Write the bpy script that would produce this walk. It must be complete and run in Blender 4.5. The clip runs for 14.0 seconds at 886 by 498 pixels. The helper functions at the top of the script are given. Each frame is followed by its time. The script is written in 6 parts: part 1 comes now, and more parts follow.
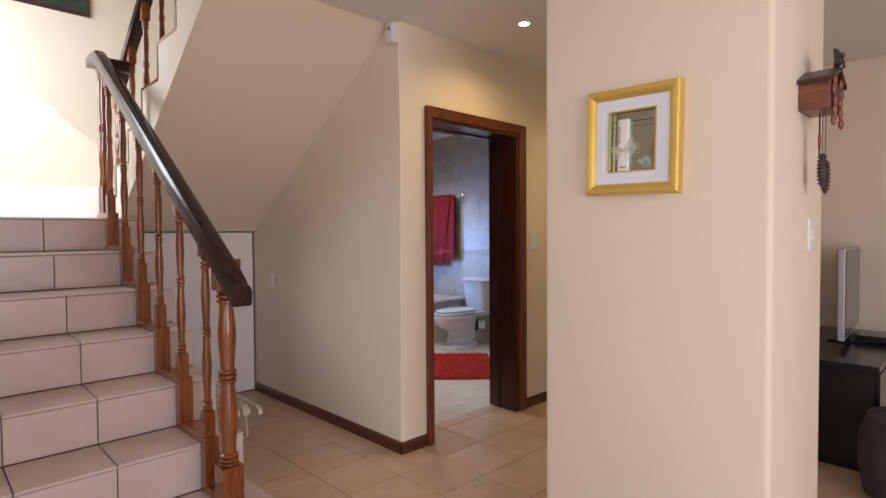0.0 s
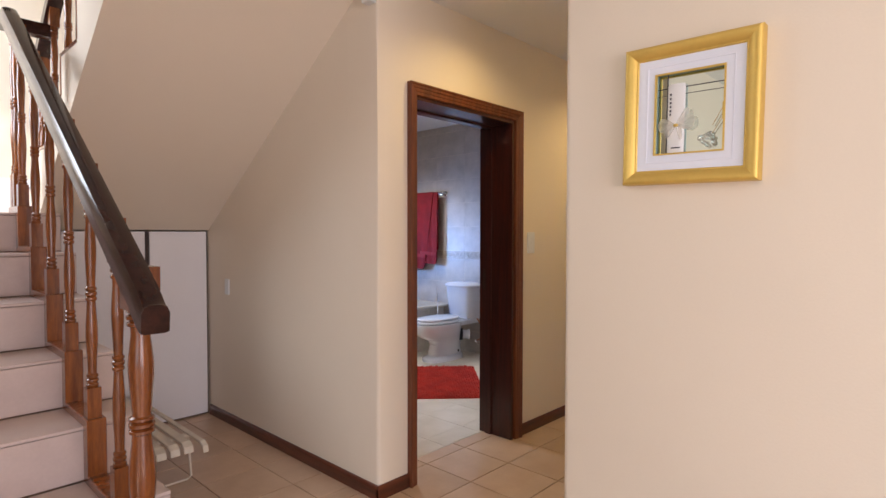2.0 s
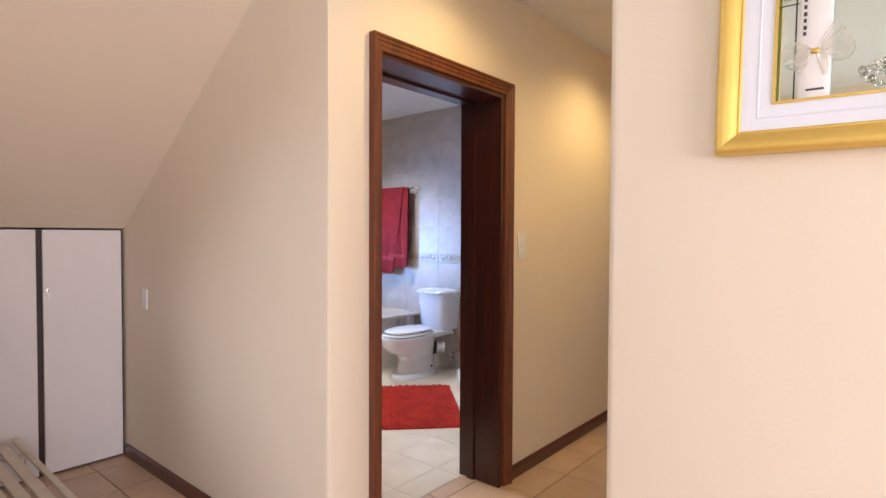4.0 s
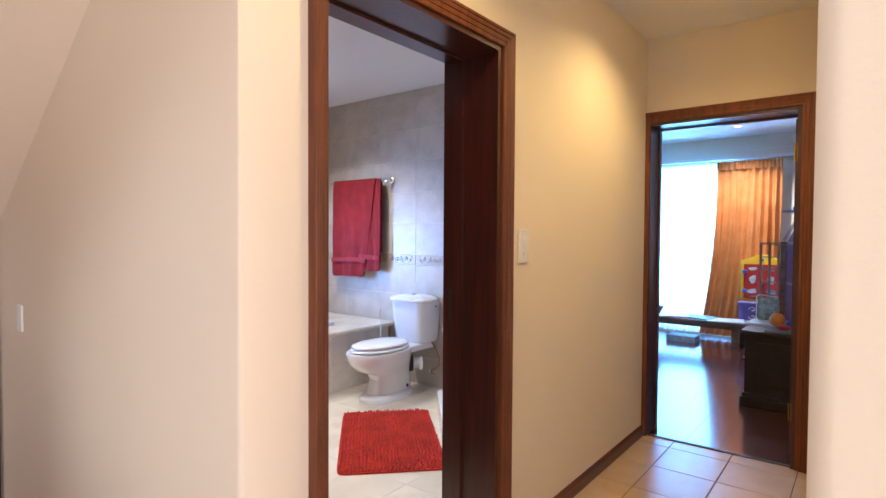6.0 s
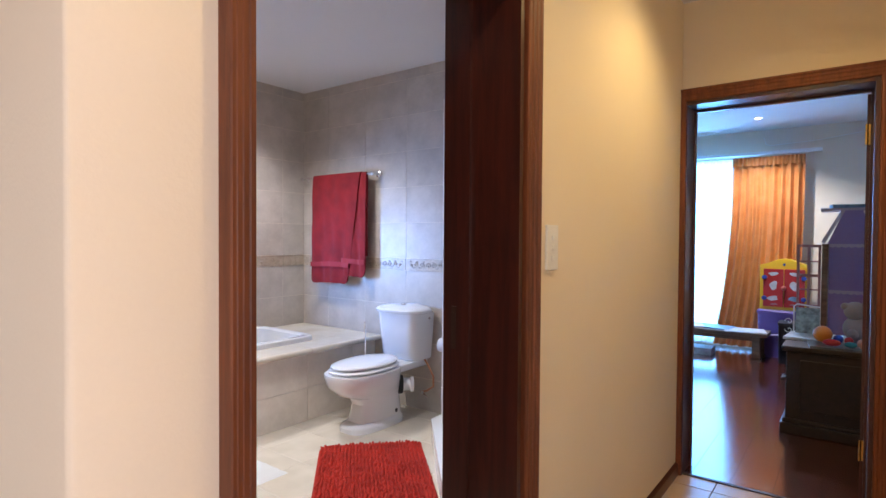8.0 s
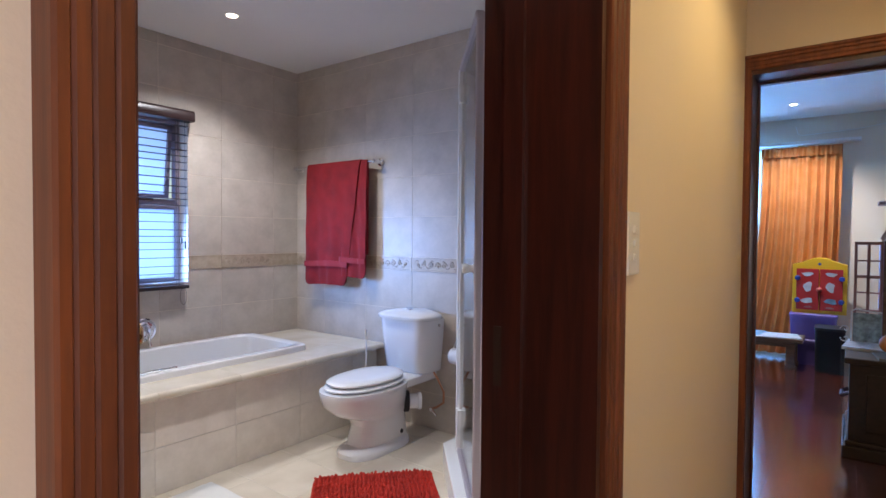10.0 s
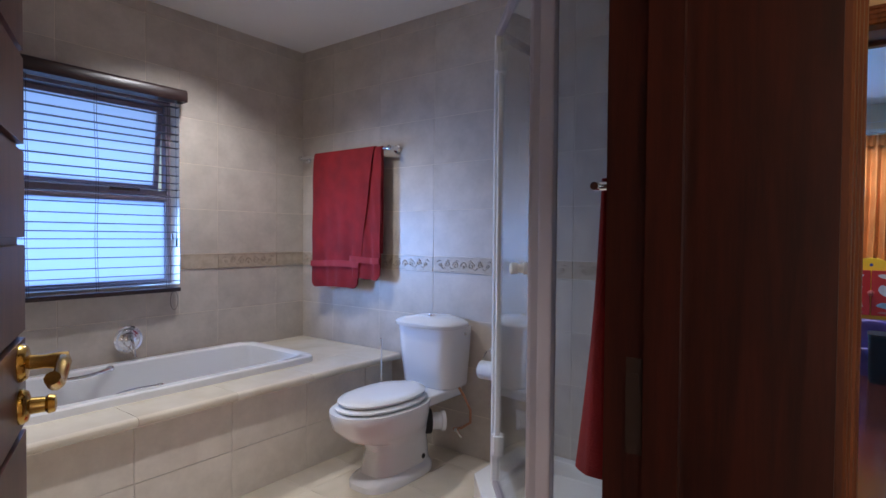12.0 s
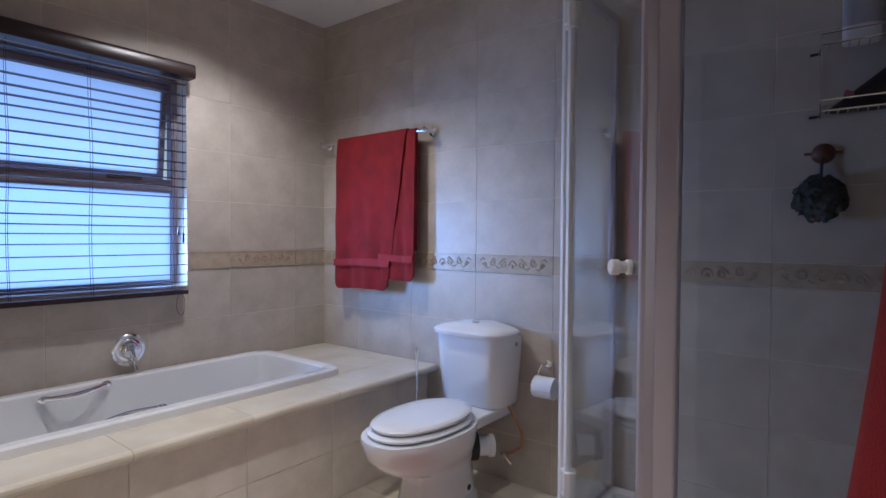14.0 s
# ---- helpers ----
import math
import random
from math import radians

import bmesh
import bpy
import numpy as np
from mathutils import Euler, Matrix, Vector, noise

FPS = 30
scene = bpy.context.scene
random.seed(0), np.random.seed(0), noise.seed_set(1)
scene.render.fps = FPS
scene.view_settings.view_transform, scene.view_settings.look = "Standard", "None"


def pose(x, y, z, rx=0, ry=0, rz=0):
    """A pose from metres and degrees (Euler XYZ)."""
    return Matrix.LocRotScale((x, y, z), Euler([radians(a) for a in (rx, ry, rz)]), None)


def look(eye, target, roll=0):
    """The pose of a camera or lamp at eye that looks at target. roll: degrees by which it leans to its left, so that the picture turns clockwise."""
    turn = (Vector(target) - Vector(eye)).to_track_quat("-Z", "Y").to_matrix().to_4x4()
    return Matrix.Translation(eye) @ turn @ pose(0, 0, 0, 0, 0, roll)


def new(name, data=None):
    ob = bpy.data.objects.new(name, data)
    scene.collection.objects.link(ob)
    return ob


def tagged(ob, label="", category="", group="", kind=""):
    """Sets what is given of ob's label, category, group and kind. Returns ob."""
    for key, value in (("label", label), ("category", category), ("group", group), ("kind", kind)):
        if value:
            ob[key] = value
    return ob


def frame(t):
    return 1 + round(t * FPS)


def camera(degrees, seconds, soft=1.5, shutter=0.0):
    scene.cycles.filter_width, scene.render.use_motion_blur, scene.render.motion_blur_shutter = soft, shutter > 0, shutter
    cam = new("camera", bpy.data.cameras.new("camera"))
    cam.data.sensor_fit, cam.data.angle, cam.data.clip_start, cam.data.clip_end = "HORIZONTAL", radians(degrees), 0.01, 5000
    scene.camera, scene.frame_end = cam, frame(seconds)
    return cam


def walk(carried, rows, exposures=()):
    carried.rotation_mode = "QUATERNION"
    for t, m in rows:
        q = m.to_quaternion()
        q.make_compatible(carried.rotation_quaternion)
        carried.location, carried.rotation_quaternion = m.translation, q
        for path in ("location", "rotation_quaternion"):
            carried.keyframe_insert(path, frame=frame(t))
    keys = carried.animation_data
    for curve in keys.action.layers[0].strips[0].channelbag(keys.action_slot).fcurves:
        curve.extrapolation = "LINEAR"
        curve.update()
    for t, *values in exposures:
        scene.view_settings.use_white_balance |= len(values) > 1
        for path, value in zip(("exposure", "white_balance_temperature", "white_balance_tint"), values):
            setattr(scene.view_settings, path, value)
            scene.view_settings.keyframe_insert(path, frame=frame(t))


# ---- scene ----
cam = camera(78.22, 14.0)
PATH = [
    (0, (0.090, 0.123, 1.332), (1.489, 1.552, 1.275), -0.35),
    (0.5, (0.161, 0.231, 1.330), (1.572, 1.648, 1.275), -0.19),
    (1, (0.237, 0.326, 1.326), (1.663, 1.727, 1.272), -0.14),
    (1.5, (0.353, 0.442, 1.333), (1.794, 1.828, 1.279), -0.10),
    (2, (0.450, 0.544, 1.332), (1.904, 1.916, 1.278), 0.05),
    (2.5, (0.578, 0.674, 1.342), (2.046, 2.031, 1.285), 0.06),
    (3, (0.690, 0.800, 1.340), (2.179, 2.135, 1.284), 0.16),
    (3.5, (0.799, 0.900, 1.328), (2.308, 2.211, 1.275), 0.20),
    (4, (0.936, 1.018, 1.332), (2.463, 2.309, 1.279), 0.24),
    (6.5, (1.603, 1.565, 1.322), (3.187, 2.784, 1.270), 0.37),
    (7, (1.719, 1.649, 1.312), (3.309, 2.862, 1.267), 0.38),
    (7.5, (1.833, 1.751, 1.305), (3.428, 2.957, 1.260), 0.35),
    (8, (1.938, 1.869, 1.306), (3.537, 3.070, 1.263), 0.38),
    (10.5, (2.345, 2.318, 1.284), (3.949, 3.511, 1.234), 0.43),
    (11, (2.415, 2.408, 1.278), (4.016, 3.605, 1.231), 0.41),
    (11.5, (2.482, 2.505, 1.272), (4.081, 3.705, 1.225), 0.42),
    (12, (2.546, 2.606, 1.257), (4.144, 3.808, 1.213), 0.46),
    (12.5, (2.639, 2.700, 1.248), (4.223, 3.920, 1.206), 0.44),
    (13, (2.694, 2.804, 1.248), (4.277, 4.025, 1.201), 0.44),
    (13.5, (2.731, 2.894, 1.234), (4.313, 4.117, 1.187), 0.41),
    (14, (2.785, 2.995, 1.229), (4.356, 4.232, 1.184), 0.34),
]
EXPOSURES = [(0.0, -0.12), (1.5, 0.05), (3.0, 0.35), (4.2, 0.68), (6.5, 0.85), (8.0, 0.64), (10.5, 0.26), (11.5, 0.06), (12.5, -0.16), (14.0, -0.12)]
walk(cam, [(t, look(eye, target, roll)) for t, eye, target, roll in PATH], EXPOSURES)

# ---------------------------------------------------------------- world and lights
world = bpy.data.worlds.new("sky_world")
scene.world = world
world.use_nodes = True
wt = world.node_tree
sky = wt.nodes.new("ShaderNodeTexSky")
sky.sky_type = "NISHITA"
sky.sun_disc = False
sky.sun_elevation, sky.sun_rotation = radians(38), radians(-65)
wt.links.new(sky.outputs[0], wt.nodes["Background"].inputs[0])
wt.nodes["Background"].inputs[1].default_value = 0.12


def lamp(name, kind, m, energy, color, **more):
    data = bpy.data.lights.new(name, kind)
    data.energy, data.color = energy, color
    for key, value in more.items():
        if key == "size":
            data.size = value
        elif key == "size_y":
            data.shape, data.size_y = "RECTANGLE", value
        elif key == "cone":
            data.spot_size, data.spot_blend = radians(value), 0.75
        elif key == "spread":
            data.spread = radians(value)
        elif key == "radius":
            data.shadow_soft_size = value
        elif key == "angle":
            data.angle = radians(value)
    ob = new(name, data)
    ob.matrix_world = m
    return ob


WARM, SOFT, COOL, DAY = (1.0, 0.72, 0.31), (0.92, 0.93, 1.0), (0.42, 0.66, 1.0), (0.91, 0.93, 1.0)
lamp("sun", "SUN", look((-6, 2, 7), (0.6, 5.2, 1.6)), 3.5, (1.0, 0.94, 0.84), angle=0.5)
# daylight from unseen openings behind; the west lamp is an added fill
lamp("garden_door_light", "AREA", look((0.2, -2.95, 1.3), (0.7, 1.0, 1.2)), 98, (0.98, 0.90, 1.0), size=2.8, size_y=2.1)
lamp("entrance_light", "AREA", look((-2.45, -0.4, 1.4), (1.0, 0.6, 1.3)), 31, (0.70, 0.85, 1.0), size=2.2, size_y=2.0)
lamp("landing_window_light", "AREA", look((-0.12, 4.75, 2.7), (2.0, 5.0, 2.2)), 50, (0.82, 0.88, 1.0), size=1.0, size_y=1.3)
lamp("bathroom_window_light", "AREA", look((3.58, 6.35, 1.25), (3.58, 3.0, 1.45)), 20, (0.19, 0.38, 1.0), size=1.7, size_y=1.2)
# extra lamp inside the pane, added to throw blue on the toilet wall
lamp("bathroom_window_light", "AREA", look((3.95, 5.875, 1.22), (5.1, 4.72, 0.95)), 10, (0.20, 0.42, 1.0), size=0.16, size_y=0.42, spread=95)
lamp("bedroom_window_light", "AREA", look((9.95, 3.7, 1.2), (6.0, 3.6, 1.1)), 300, (0.13, 0.43, 1.0), size=2.1, size_y=2.2)
# bath_door is out of view; its place is chosen to light the tub front
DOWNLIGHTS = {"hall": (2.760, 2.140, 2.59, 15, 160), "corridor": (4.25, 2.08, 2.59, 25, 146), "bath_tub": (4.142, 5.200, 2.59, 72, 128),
              "bath_door": (3.25, 4.05, 2.59, 96, 86), "bedroom": (8.57, 2.69, 2.59, 105, 130)}
DOOR_LINE = 3.0
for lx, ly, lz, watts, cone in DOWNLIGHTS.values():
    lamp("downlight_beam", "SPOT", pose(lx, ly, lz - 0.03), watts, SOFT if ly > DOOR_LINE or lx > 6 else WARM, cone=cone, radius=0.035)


# ---------------------------------------------------------------- materials
def shifted(nt, socket):
    """Moves a pattern by a random step for each object, so that no two alike pieces match."""
    info, mul, add = nt.nodes.new("ShaderNodeObjectInfo"), nt.nodes.new("ShaderNodeMath"), nt.nodes.new("ShaderNodeVectorMath")
    mul.operation, add.operation = "MULTIPLY", "ADD"
    mul.inputs[1].default_value = 53.0
    nt.links.new(info.outputs["Random"], mul.inputs[0])
    nt.links.new(socket, add.inputs[0]), nt.links.new(mul.outputs[0], add.inputs[1])
    return add.outputs[0]


def material(name, color, rough=0.5, metal=0.0, vary=0.06, scale=3.0, fine=60.0, bump=0.02, tint=None, coat=0.0, random_tone=0.0):
    """Principled surface with two scales of tone and a fine relief."""
    mat = bpy.data.materials.new(name)
    mat.use_nodes = True
    nt = mat.node_tree
    b = nt.nodes["Principled BSDF"]
    b.inputs["Roughness"].default_value, b.inputs["Metallic"].default_value = rough, metal
    b.inputs["Coat Weight"].default_value = coat
    b.inputs["Coat Roughness"].default_value = 0.12
    co = nt.nodes.new("ShaderNodeTexCoord")
    big = nt.nodes.new("ShaderNodeTexNoise")
    big.inputs["Scale"].default_value, big.inputs["Detail"].default_value = scale, 5
    small = nt.nodes.new("ShaderNodeTexNoise")
    small.inputs["Scale"].default_value, small.inputs["Detail"].default_value = fine, 3
    shift = shifted(nt, co.outputs["Object"])
    for n in (big, small):
        nt.links.new(shift, n.inputs["Vector"])
    ramp = nt.nodes.new("ShaderNodeMix")
    ramp.data_type = "RGBA"
    second = tint or tuple(max(0.0, c * (1 - 2.2 * vary)) for c in color)
    ramp.inputs["A"].default_value, ramp.inputs["B"].default_value = (*color, 1), (*second, 1)
    spread = nt.nodes.new("ShaderNodeMapRange")
    spread.inputs["From Min"].default_value, spread.inputs["From Max"].default_value = 0.35, 0.7
    nt.links.new(big.outputs[0], spread.inputs["Value"])
    nt.links.new(spread.outputs[0], ramp.inputs["Factor"])
    last = ramp.outputs["Result"]
    hsv = nt.nodes.new("ShaderNodeHueSaturation")
    nt.links.new(last, hsv.inputs["Color"])
    grain = nt.nodes.new("ShaderNodeMapRange")
    grain.inputs["To Min"].default_value, grain.inputs["To Max"].default_value = 1 - vary, 1 + vary
    nt.links.new(small.outputs[0], grain.inputs["Value"])
    value = grain.outputs[0]
    if random_tone:
        info = nt.nodes.new("ShaderNodeObjectInfo")
        tone = nt.nodes.new("ShaderNodeMapRange")
        tone.inputs["To Min"].default_value, tone.inputs["To Max"].default_value = 1 - random_tone, 1 + random_tone
        nt.links.new(info.outputs["Random"], tone.inputs["Value"])
        mul = nt.nodes.new("ShaderNodeMath")
        mul.operation = "MULTIPLY"
        nt.links.new(value, mul.inputs[0]), nt.links.new(tone.outputs[0], mul.inputs[1])
        value = mul.outputs[0]
    nt.links.new(value, hsv.inputs["Value"])
    nt.links.new(hsv.outputs[0], b.inputs["Base Color"])
    if bump:
        bp = nt.nodes.new("ShaderNodeBump")
        bp.inputs["Strength"].default_value, bp.inputs["Distance"].default_value = min(1.0, bump * 10), 0.002
        nt.links.new(small.outputs[0], bp.inputs["Height"]), nt.links.new(bp.outputs[0], b.inputs["Normal"])
    return mat


def wood(name, light, dark, rough=0.35, stretch=(18, 18, 1.2), coat=0.3, rings=2.0):
    """Wood with grain drawn out along the axis of the small stretch."""
    mat = bpy.data.materials.new(name)
    mat.use_nodes = True
    nt = mat.node_tree
    b = nt.nodes["Principled BSDF"]
    b.inputs["Roughness"].default_value, b.inputs["Coat Weight"].default_value, b.inputs["Coat Roughness"].default_value = rough, coat, 0.15
    co, mp = nt.nodes.new("ShaderNodeTexCoord"), nt.nodes.new("ShaderNodeMapping")
    mp.inputs["Scale"].default_value = stretch
    n1, n2 = nt.nodes.new("ShaderNodeTexNoise"), nt.nodes.new("ShaderNodeTexNoise")
    n1.inputs["Scale"].default_value, n1.inputs["Detail"].default_value, n1.inputs["Distortion"].default_value = rings, 6, 0.8
    n2.inputs["Scale"].default_value, n2.inputs["Detail"].default_value = rings * 9, 3
    nt.links.new(shifted(nt, co.outputs["Object"]), mp.inputs["Vector"])
    nt.links.new(mp.outputs[0], n1.inputs["Vector"]), nt.links.new(mp.outputs[0], n2.inputs["Vector"])
    cr = nt.nodes.new("ShaderNodeValToRGB")
    cr.color_ramp.elements[0].position, cr.color_ramp.elements[1].position = 0.32, 0.68
    cr.color_ramp.elements[0].color, cr.color_ramp.elements[1].color = (*dark, 1), (*light, 1)
    add = nt.nodes.new("ShaderNodeMath")
    add.operation = "MULTIPLY_ADD"
    add.inputs[1].default_value, add.inputs[2].default_value = 0.35, -0.17
    nt.links.new(n2.outputs[0], add.inputs[0])
    tot = nt.nodes.new("ShaderNodeMath")
    nt.links.new(n1.outputs[0], tot.inputs[0]), nt.links.new(add.outputs[0], tot.inputs[1])
    nt.links.new(tot.outputs[0], cr.inputs[0]), nt.links.new(cr.outputs[0], b.inputs["Base Color"])
    bp = nt.nodes.new("ShaderNodeBump")
    bp.inputs["Strength"].default_value, bp.inputs["Distance"].default_value = 0.15, 0.001
    nt.links.new(n2.outputs[0], bp.inputs["Height"]), nt.links.new(bp.outputs[0], b.inputs["Normal"])
    return mat


def glass(name, color=(1, 1, 1), rough=0.0, thin=True, ior=1.45):
    mat = bpy.data.materials.new(name)
    mat.use_nodes = True
    nt = mat.node_tree
    if thin:
        out = nt.nodes["Material Output"]
        tr, gl, fr, mx = (nt.nodes.new(k) for k in ("ShaderNodeBsdfTransparent", "ShaderNodeBsdfGlossy", "ShaderNodeLayerWeight", "ShaderNodeMixShader"))
        tr.inputs["Color"].default_value = (*color, 1)
        gl.inputs["Roughness"].default_value = rough
        power, bend = nt.nodes.new("ShaderNodeMath"), nt.nodes.new("ShaderNodeMapRange")
        power.operation, power.inputs[1].default_value = "POWER", 5.0
        bend.inputs["To Min"].default_value, bend.inputs["To Max"].default_value = 0.045, 0.95
        fr.inputs["Blend"].default_value = 0.5
        nt.links.new(fr.outputs["Facing"], power.inputs[0]), nt.links.new(power.outputs[0], bend.inputs["Value"])
        nt.links.new(bend.outputs[0], mx.inputs[0]), nt.links.new(tr.outputs[0], mx.inputs[1]), nt.links.new(gl.outputs[0], mx.inputs[2])
        nt.links.new(mx.outputs[0], out.inputs["Surface"])
    else:
        b = nt.nodes["Principled BSDF"]
        b.inputs["Base Color"].default_value = (*color, 1)
        b.inputs["Transmission Weight"].default_value, b.inputs["Roughness"].default_value, b.inputs["IOR"].default_value = 1, rough, ior
    return mat


def translucent(name, color, share=0.6):
    mat = bpy.data.materials.new(name)
    mat.use_nodes = True
    nt = mat.node_tree
    out = nt.nodes["Material Output"]
    df, tl, mx = (nt.nodes.new(k) for k in ("ShaderNodeBsdfDiffuse", "ShaderNodeBsdfTranslucent", "ShaderNodeMixShader"))
    df.inputs["Color"].default_value = tl.inputs["Color"].default_value = (*color, 1)
    mx.inputs[0].default_value = share
    nt.links.new(df.outputs[0], mx.inputs[1]), nt.links.new(tl.outputs[0], mx.inputs[2]), nt.links.new(mx.outputs[0], out.inputs["Surface"])
    return mat


def glowing(name, color, strength):
    mat = bpy.data.materials.new(name)
    mat.use_nodes = True
    b = mat.node_tree.nodes["Principled BSDF"]
    b.inputs["Emission Color"].default_value, b.inputs["Emission Strength"].default_value = (*color, 1), strength
    return mat


PAINT = material("cream_wall_paint", (0.80, 0.695, 0.56), 0.7, vary=0.015, scale=1.3, fine=140, bump=0.02)
WHITE_PAINT = material("white_ceiling_paint", (0.80, 0.79, 0.78), 0.8, vary=0.015, scale=1.0, fine=160, bump=0.015)
PINKISH = material("beige_floor_tile", (0.60, 0.43, 0.30), 0.28, vary=0.06, scale=5, fine=70, bump=0.012, tint=(0.52, 0.35, 0.23), random_tone=0.06)
STEP_TILE = material("cream_step_tile", (0.61, 0.49, 0.445), 0.30, vary=0.05, scale=6, fine=90, bump=0.012, tint=(0.54, 0.425, 0.385), random_tone=0.04)
GROUT = material("brown_grout", (0.20, 0.13, 0.09), 0.9, vary=0.1)
BATH_GROUT = material("pale_grout", (0.60, 0.55, 0.49), 0.9, vary=0.08)
# the wall tile again, its colour lightened for the downlight on the bath front
LIT_APRON_TILE = material("lit_marbled_tile", (0.76, 0.69, 0.60), 0.30, vary=0.06, scale=9, fine=55, bump=0.012, tint=(0.66, 0.59, 0.50), random_tone=0.02)
BATH_TILE = material("marbled_grey_beige_tile", (0.56, 0.495, 0.43), 0.42, vary=0.07, scale=7, fine=45, bump=0.010, tint=(0.46, 0.405, 0.345), random_tone=0.025)
BATH_FLOOR = material("cream_stone_floor_tile", (0.74, 0.66, 0.54), 0.25, vary=0.04, scale=5, fine=40, bump=0.008, tint=(0.64, 0.56, 0.44), random_tone=0.03)
BORDER = material("tan_relief_border_tile", (0.50, 0.41, 0.31), 0.35, vary=0.08, scale=25, fine=120, bump=0.03, tint=(0.40, 0.32, 0.23))
RELIEF = material("raised_brown_scroll", (0.44, 0.35, 0.26), 0.4, vary=0.1, scale=30, fine=150)
DECK = material("beige_marble_deck", (0.72, 0.65, 0.53), 0.2, vary=0.05, scale=5, fine=40, bump=0.006, tint=(0.62, 0.54, 0.42), random_tone=0.03)
# one frame wood in two tones: linings darkened as shade, architraves lightened as lit
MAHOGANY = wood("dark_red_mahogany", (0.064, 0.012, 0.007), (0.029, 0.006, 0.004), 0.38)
LIT_ARCH_WOOD = wood("lit_red_mahogany", (0.190, 0.050, 0.014), (0.100, 0.024, 0.008), 0.52, coat=0.03)
MAHOGANY_H = wood("dark_red_mahogany_level", (0.135, 0.034, 0.014), (0.055, 0.013, 0.007), 0.33, stretch=(1.2, 18, 18))
LEAF_WOOD = wood("dark_brown_door_wood", (0.110, 0.038, 0.027), (0.066, 0.023, 0.016), 0.42, stretch=(14, 14, 1.0), coat=0.04)
OAK = wood("amber_turned_wood", (0.27, 0.078, 0.015), (0.125, 0.032, 0.008), 0.26, stretch=(14, 14, 1.6), coat=0.5)
RAIL_WOOD = wood("dark_polished_handrail", (0.040, 0.015, 0.011), (0.018, 0.007, 0.006), 0.20, stretch=(16, 1.2, 16), coat=0.08)
RAIL_WOOD.node_tree.nodes["Principled BSDF"].inputs["Specular IOR Level"].default_value = 0.28
LAMINATE = wood("dark_red_laminate", (0.115, 0.030, 0.017), (0.058, 0.014, 0.008), 0.17, stretch=(1.0, 9, 9), coat=0.8)
CHEST_WOOD = wood("very_dark_brown_wood", (0.026, 0.011, 0.008), (0.012, 0.006, 0.005), 0.5, stretch=(2, 12, 12), coat=0.0)
BENCH_WOOD = wood("worn_brown_wood", (0.23, 0.13, 0.07), (0.11, 0.06, 0.03), 0.45, stretch=(12, 1.5, 12))
PORCELAIN = material("white_porcelain", (0.82, 0.82, 0.83), 0.08, vary=0.005, bump=0.0, coat=0.5)
ACRYLIC = material("white_bath_acrylic", (0.82, 0.82, 0.82), 0.12, vary=0.006, bump=0.0, coat=0.3)
WHITE_PLASTIC = material("white_plastic", (0.80, 0.79, 0.77), 0.35, vary=0.01, bump=0.0)
WHITE_BOARD = material("white_melamine_board", (0.82, 0.79, 0.79), 0.4, vary=0.015, scale=2, bump=0.004)
DARK_EDGE = material("dark_brown_edging", (0.05, 0.025, 0.018), 0.5, vary=0.1)
CHROME = material("polished_chrome", (0.88, 0.88, 0.90), 0.08, 1.0, vary=0.01, bump=0.0)
BRASS = material("polished_brass", (0.60, 0.39, 0.12), 0.22, 1.0, vary=0.04, bump=0.0)
GOLD = material("gold_leaf_frame", (0.76, 0.53, 0.14), 0.50, 0.65, vary=0.05, scale=10, fine=90, bump=0.01)
ALU = material("silver_white_aluminium", (0.50, 0.45, 0.49), 0.35, 0.4, vary=0.02, bump=0.0)
WINDOW_ALU = material("mauve_bronze_aluminium", (0.34, 0.29, 0.34), 0.4, 0.5, vary=0.03, bump=0.0)
BLIND = material("dark_brown_blind_wood", (0.030, 0.014, 0.013), 0.35, vary=0.08, scale=8)
TERRY_RED = material("dark_red_terry_cloth", (0.25, 0.007, 0.009), 0.95, vary=0.14, scale=9, fine=260, bump=0.09)
BAND_RED = material("smooth_red_woven_band", (0.31, 0.014, 0.016), 0.8, vary=0.05, fine=300, bump=0.03)
MAT_RED = material("orange_red_chenille", (0.52, 0.030, 0.016), 0.95, vary=0.16, scale=8, fine=190, bump=0.06)
CORD = material("dark_cord", (0.06, 0.05, 0.06), 0.7, vary=0.05)
BLACK_RUBBER = material("black_rubber", (0.018, 0.018, 0.019), 0.6, vary=0.05)
COPPER = material("copper_pipe", (0.50, 0.24, 0.14), 0.35, 0.9, vary=0.05)
PANE = glass("clear_glass", (0.89, 0.90, 0.90))
FROSTED = translucent("frosted_window_glass", (0.86, 0.94, 1.0), 0.9)
MIRROR = material("mirror_glass", (0.66, 0.77, 0.74), 0.02, 1.0, vary=0.0, bump=0.0)
SHEER = translucent("white_sheer_voile", (0.92, 0.94, 0.97), 0.75)
CURTAIN = material("orange_satin_curtain", (0.64, 0.255, 0.085), 0.42, vary=0.10, scale=7, fine=140, bump=0.02, tint=(0.54, 0.19, 0.05))
BULB = glowing("lit_lamp_glass", (1.0, 0.88, 0.70), 18)
MOUNT = material("white_mount_card", (0.78, 0.80, 0.88), 0.8, vary=0.01)
CREAM_SLAT = material("cream_painted_slat", (0.74, 0.66, 0.54), 0.45, vary=0.06, scale=12, fine=90)
DARK_STUFF = material("dark_brown_upholstery", (0.05, 0.038, 0.033), 0.8, vary=0.12, scale=14)
BLACK_GLOSS = material("black_gloss_plastic", (0.014, 0.013, 0.014), 0.2, vary=0.05, bump=0.0)
SCREEN = material("grey_screen", (0.045, 0.042, 0.045), 0.14, vary=0.02, bump=0.0)
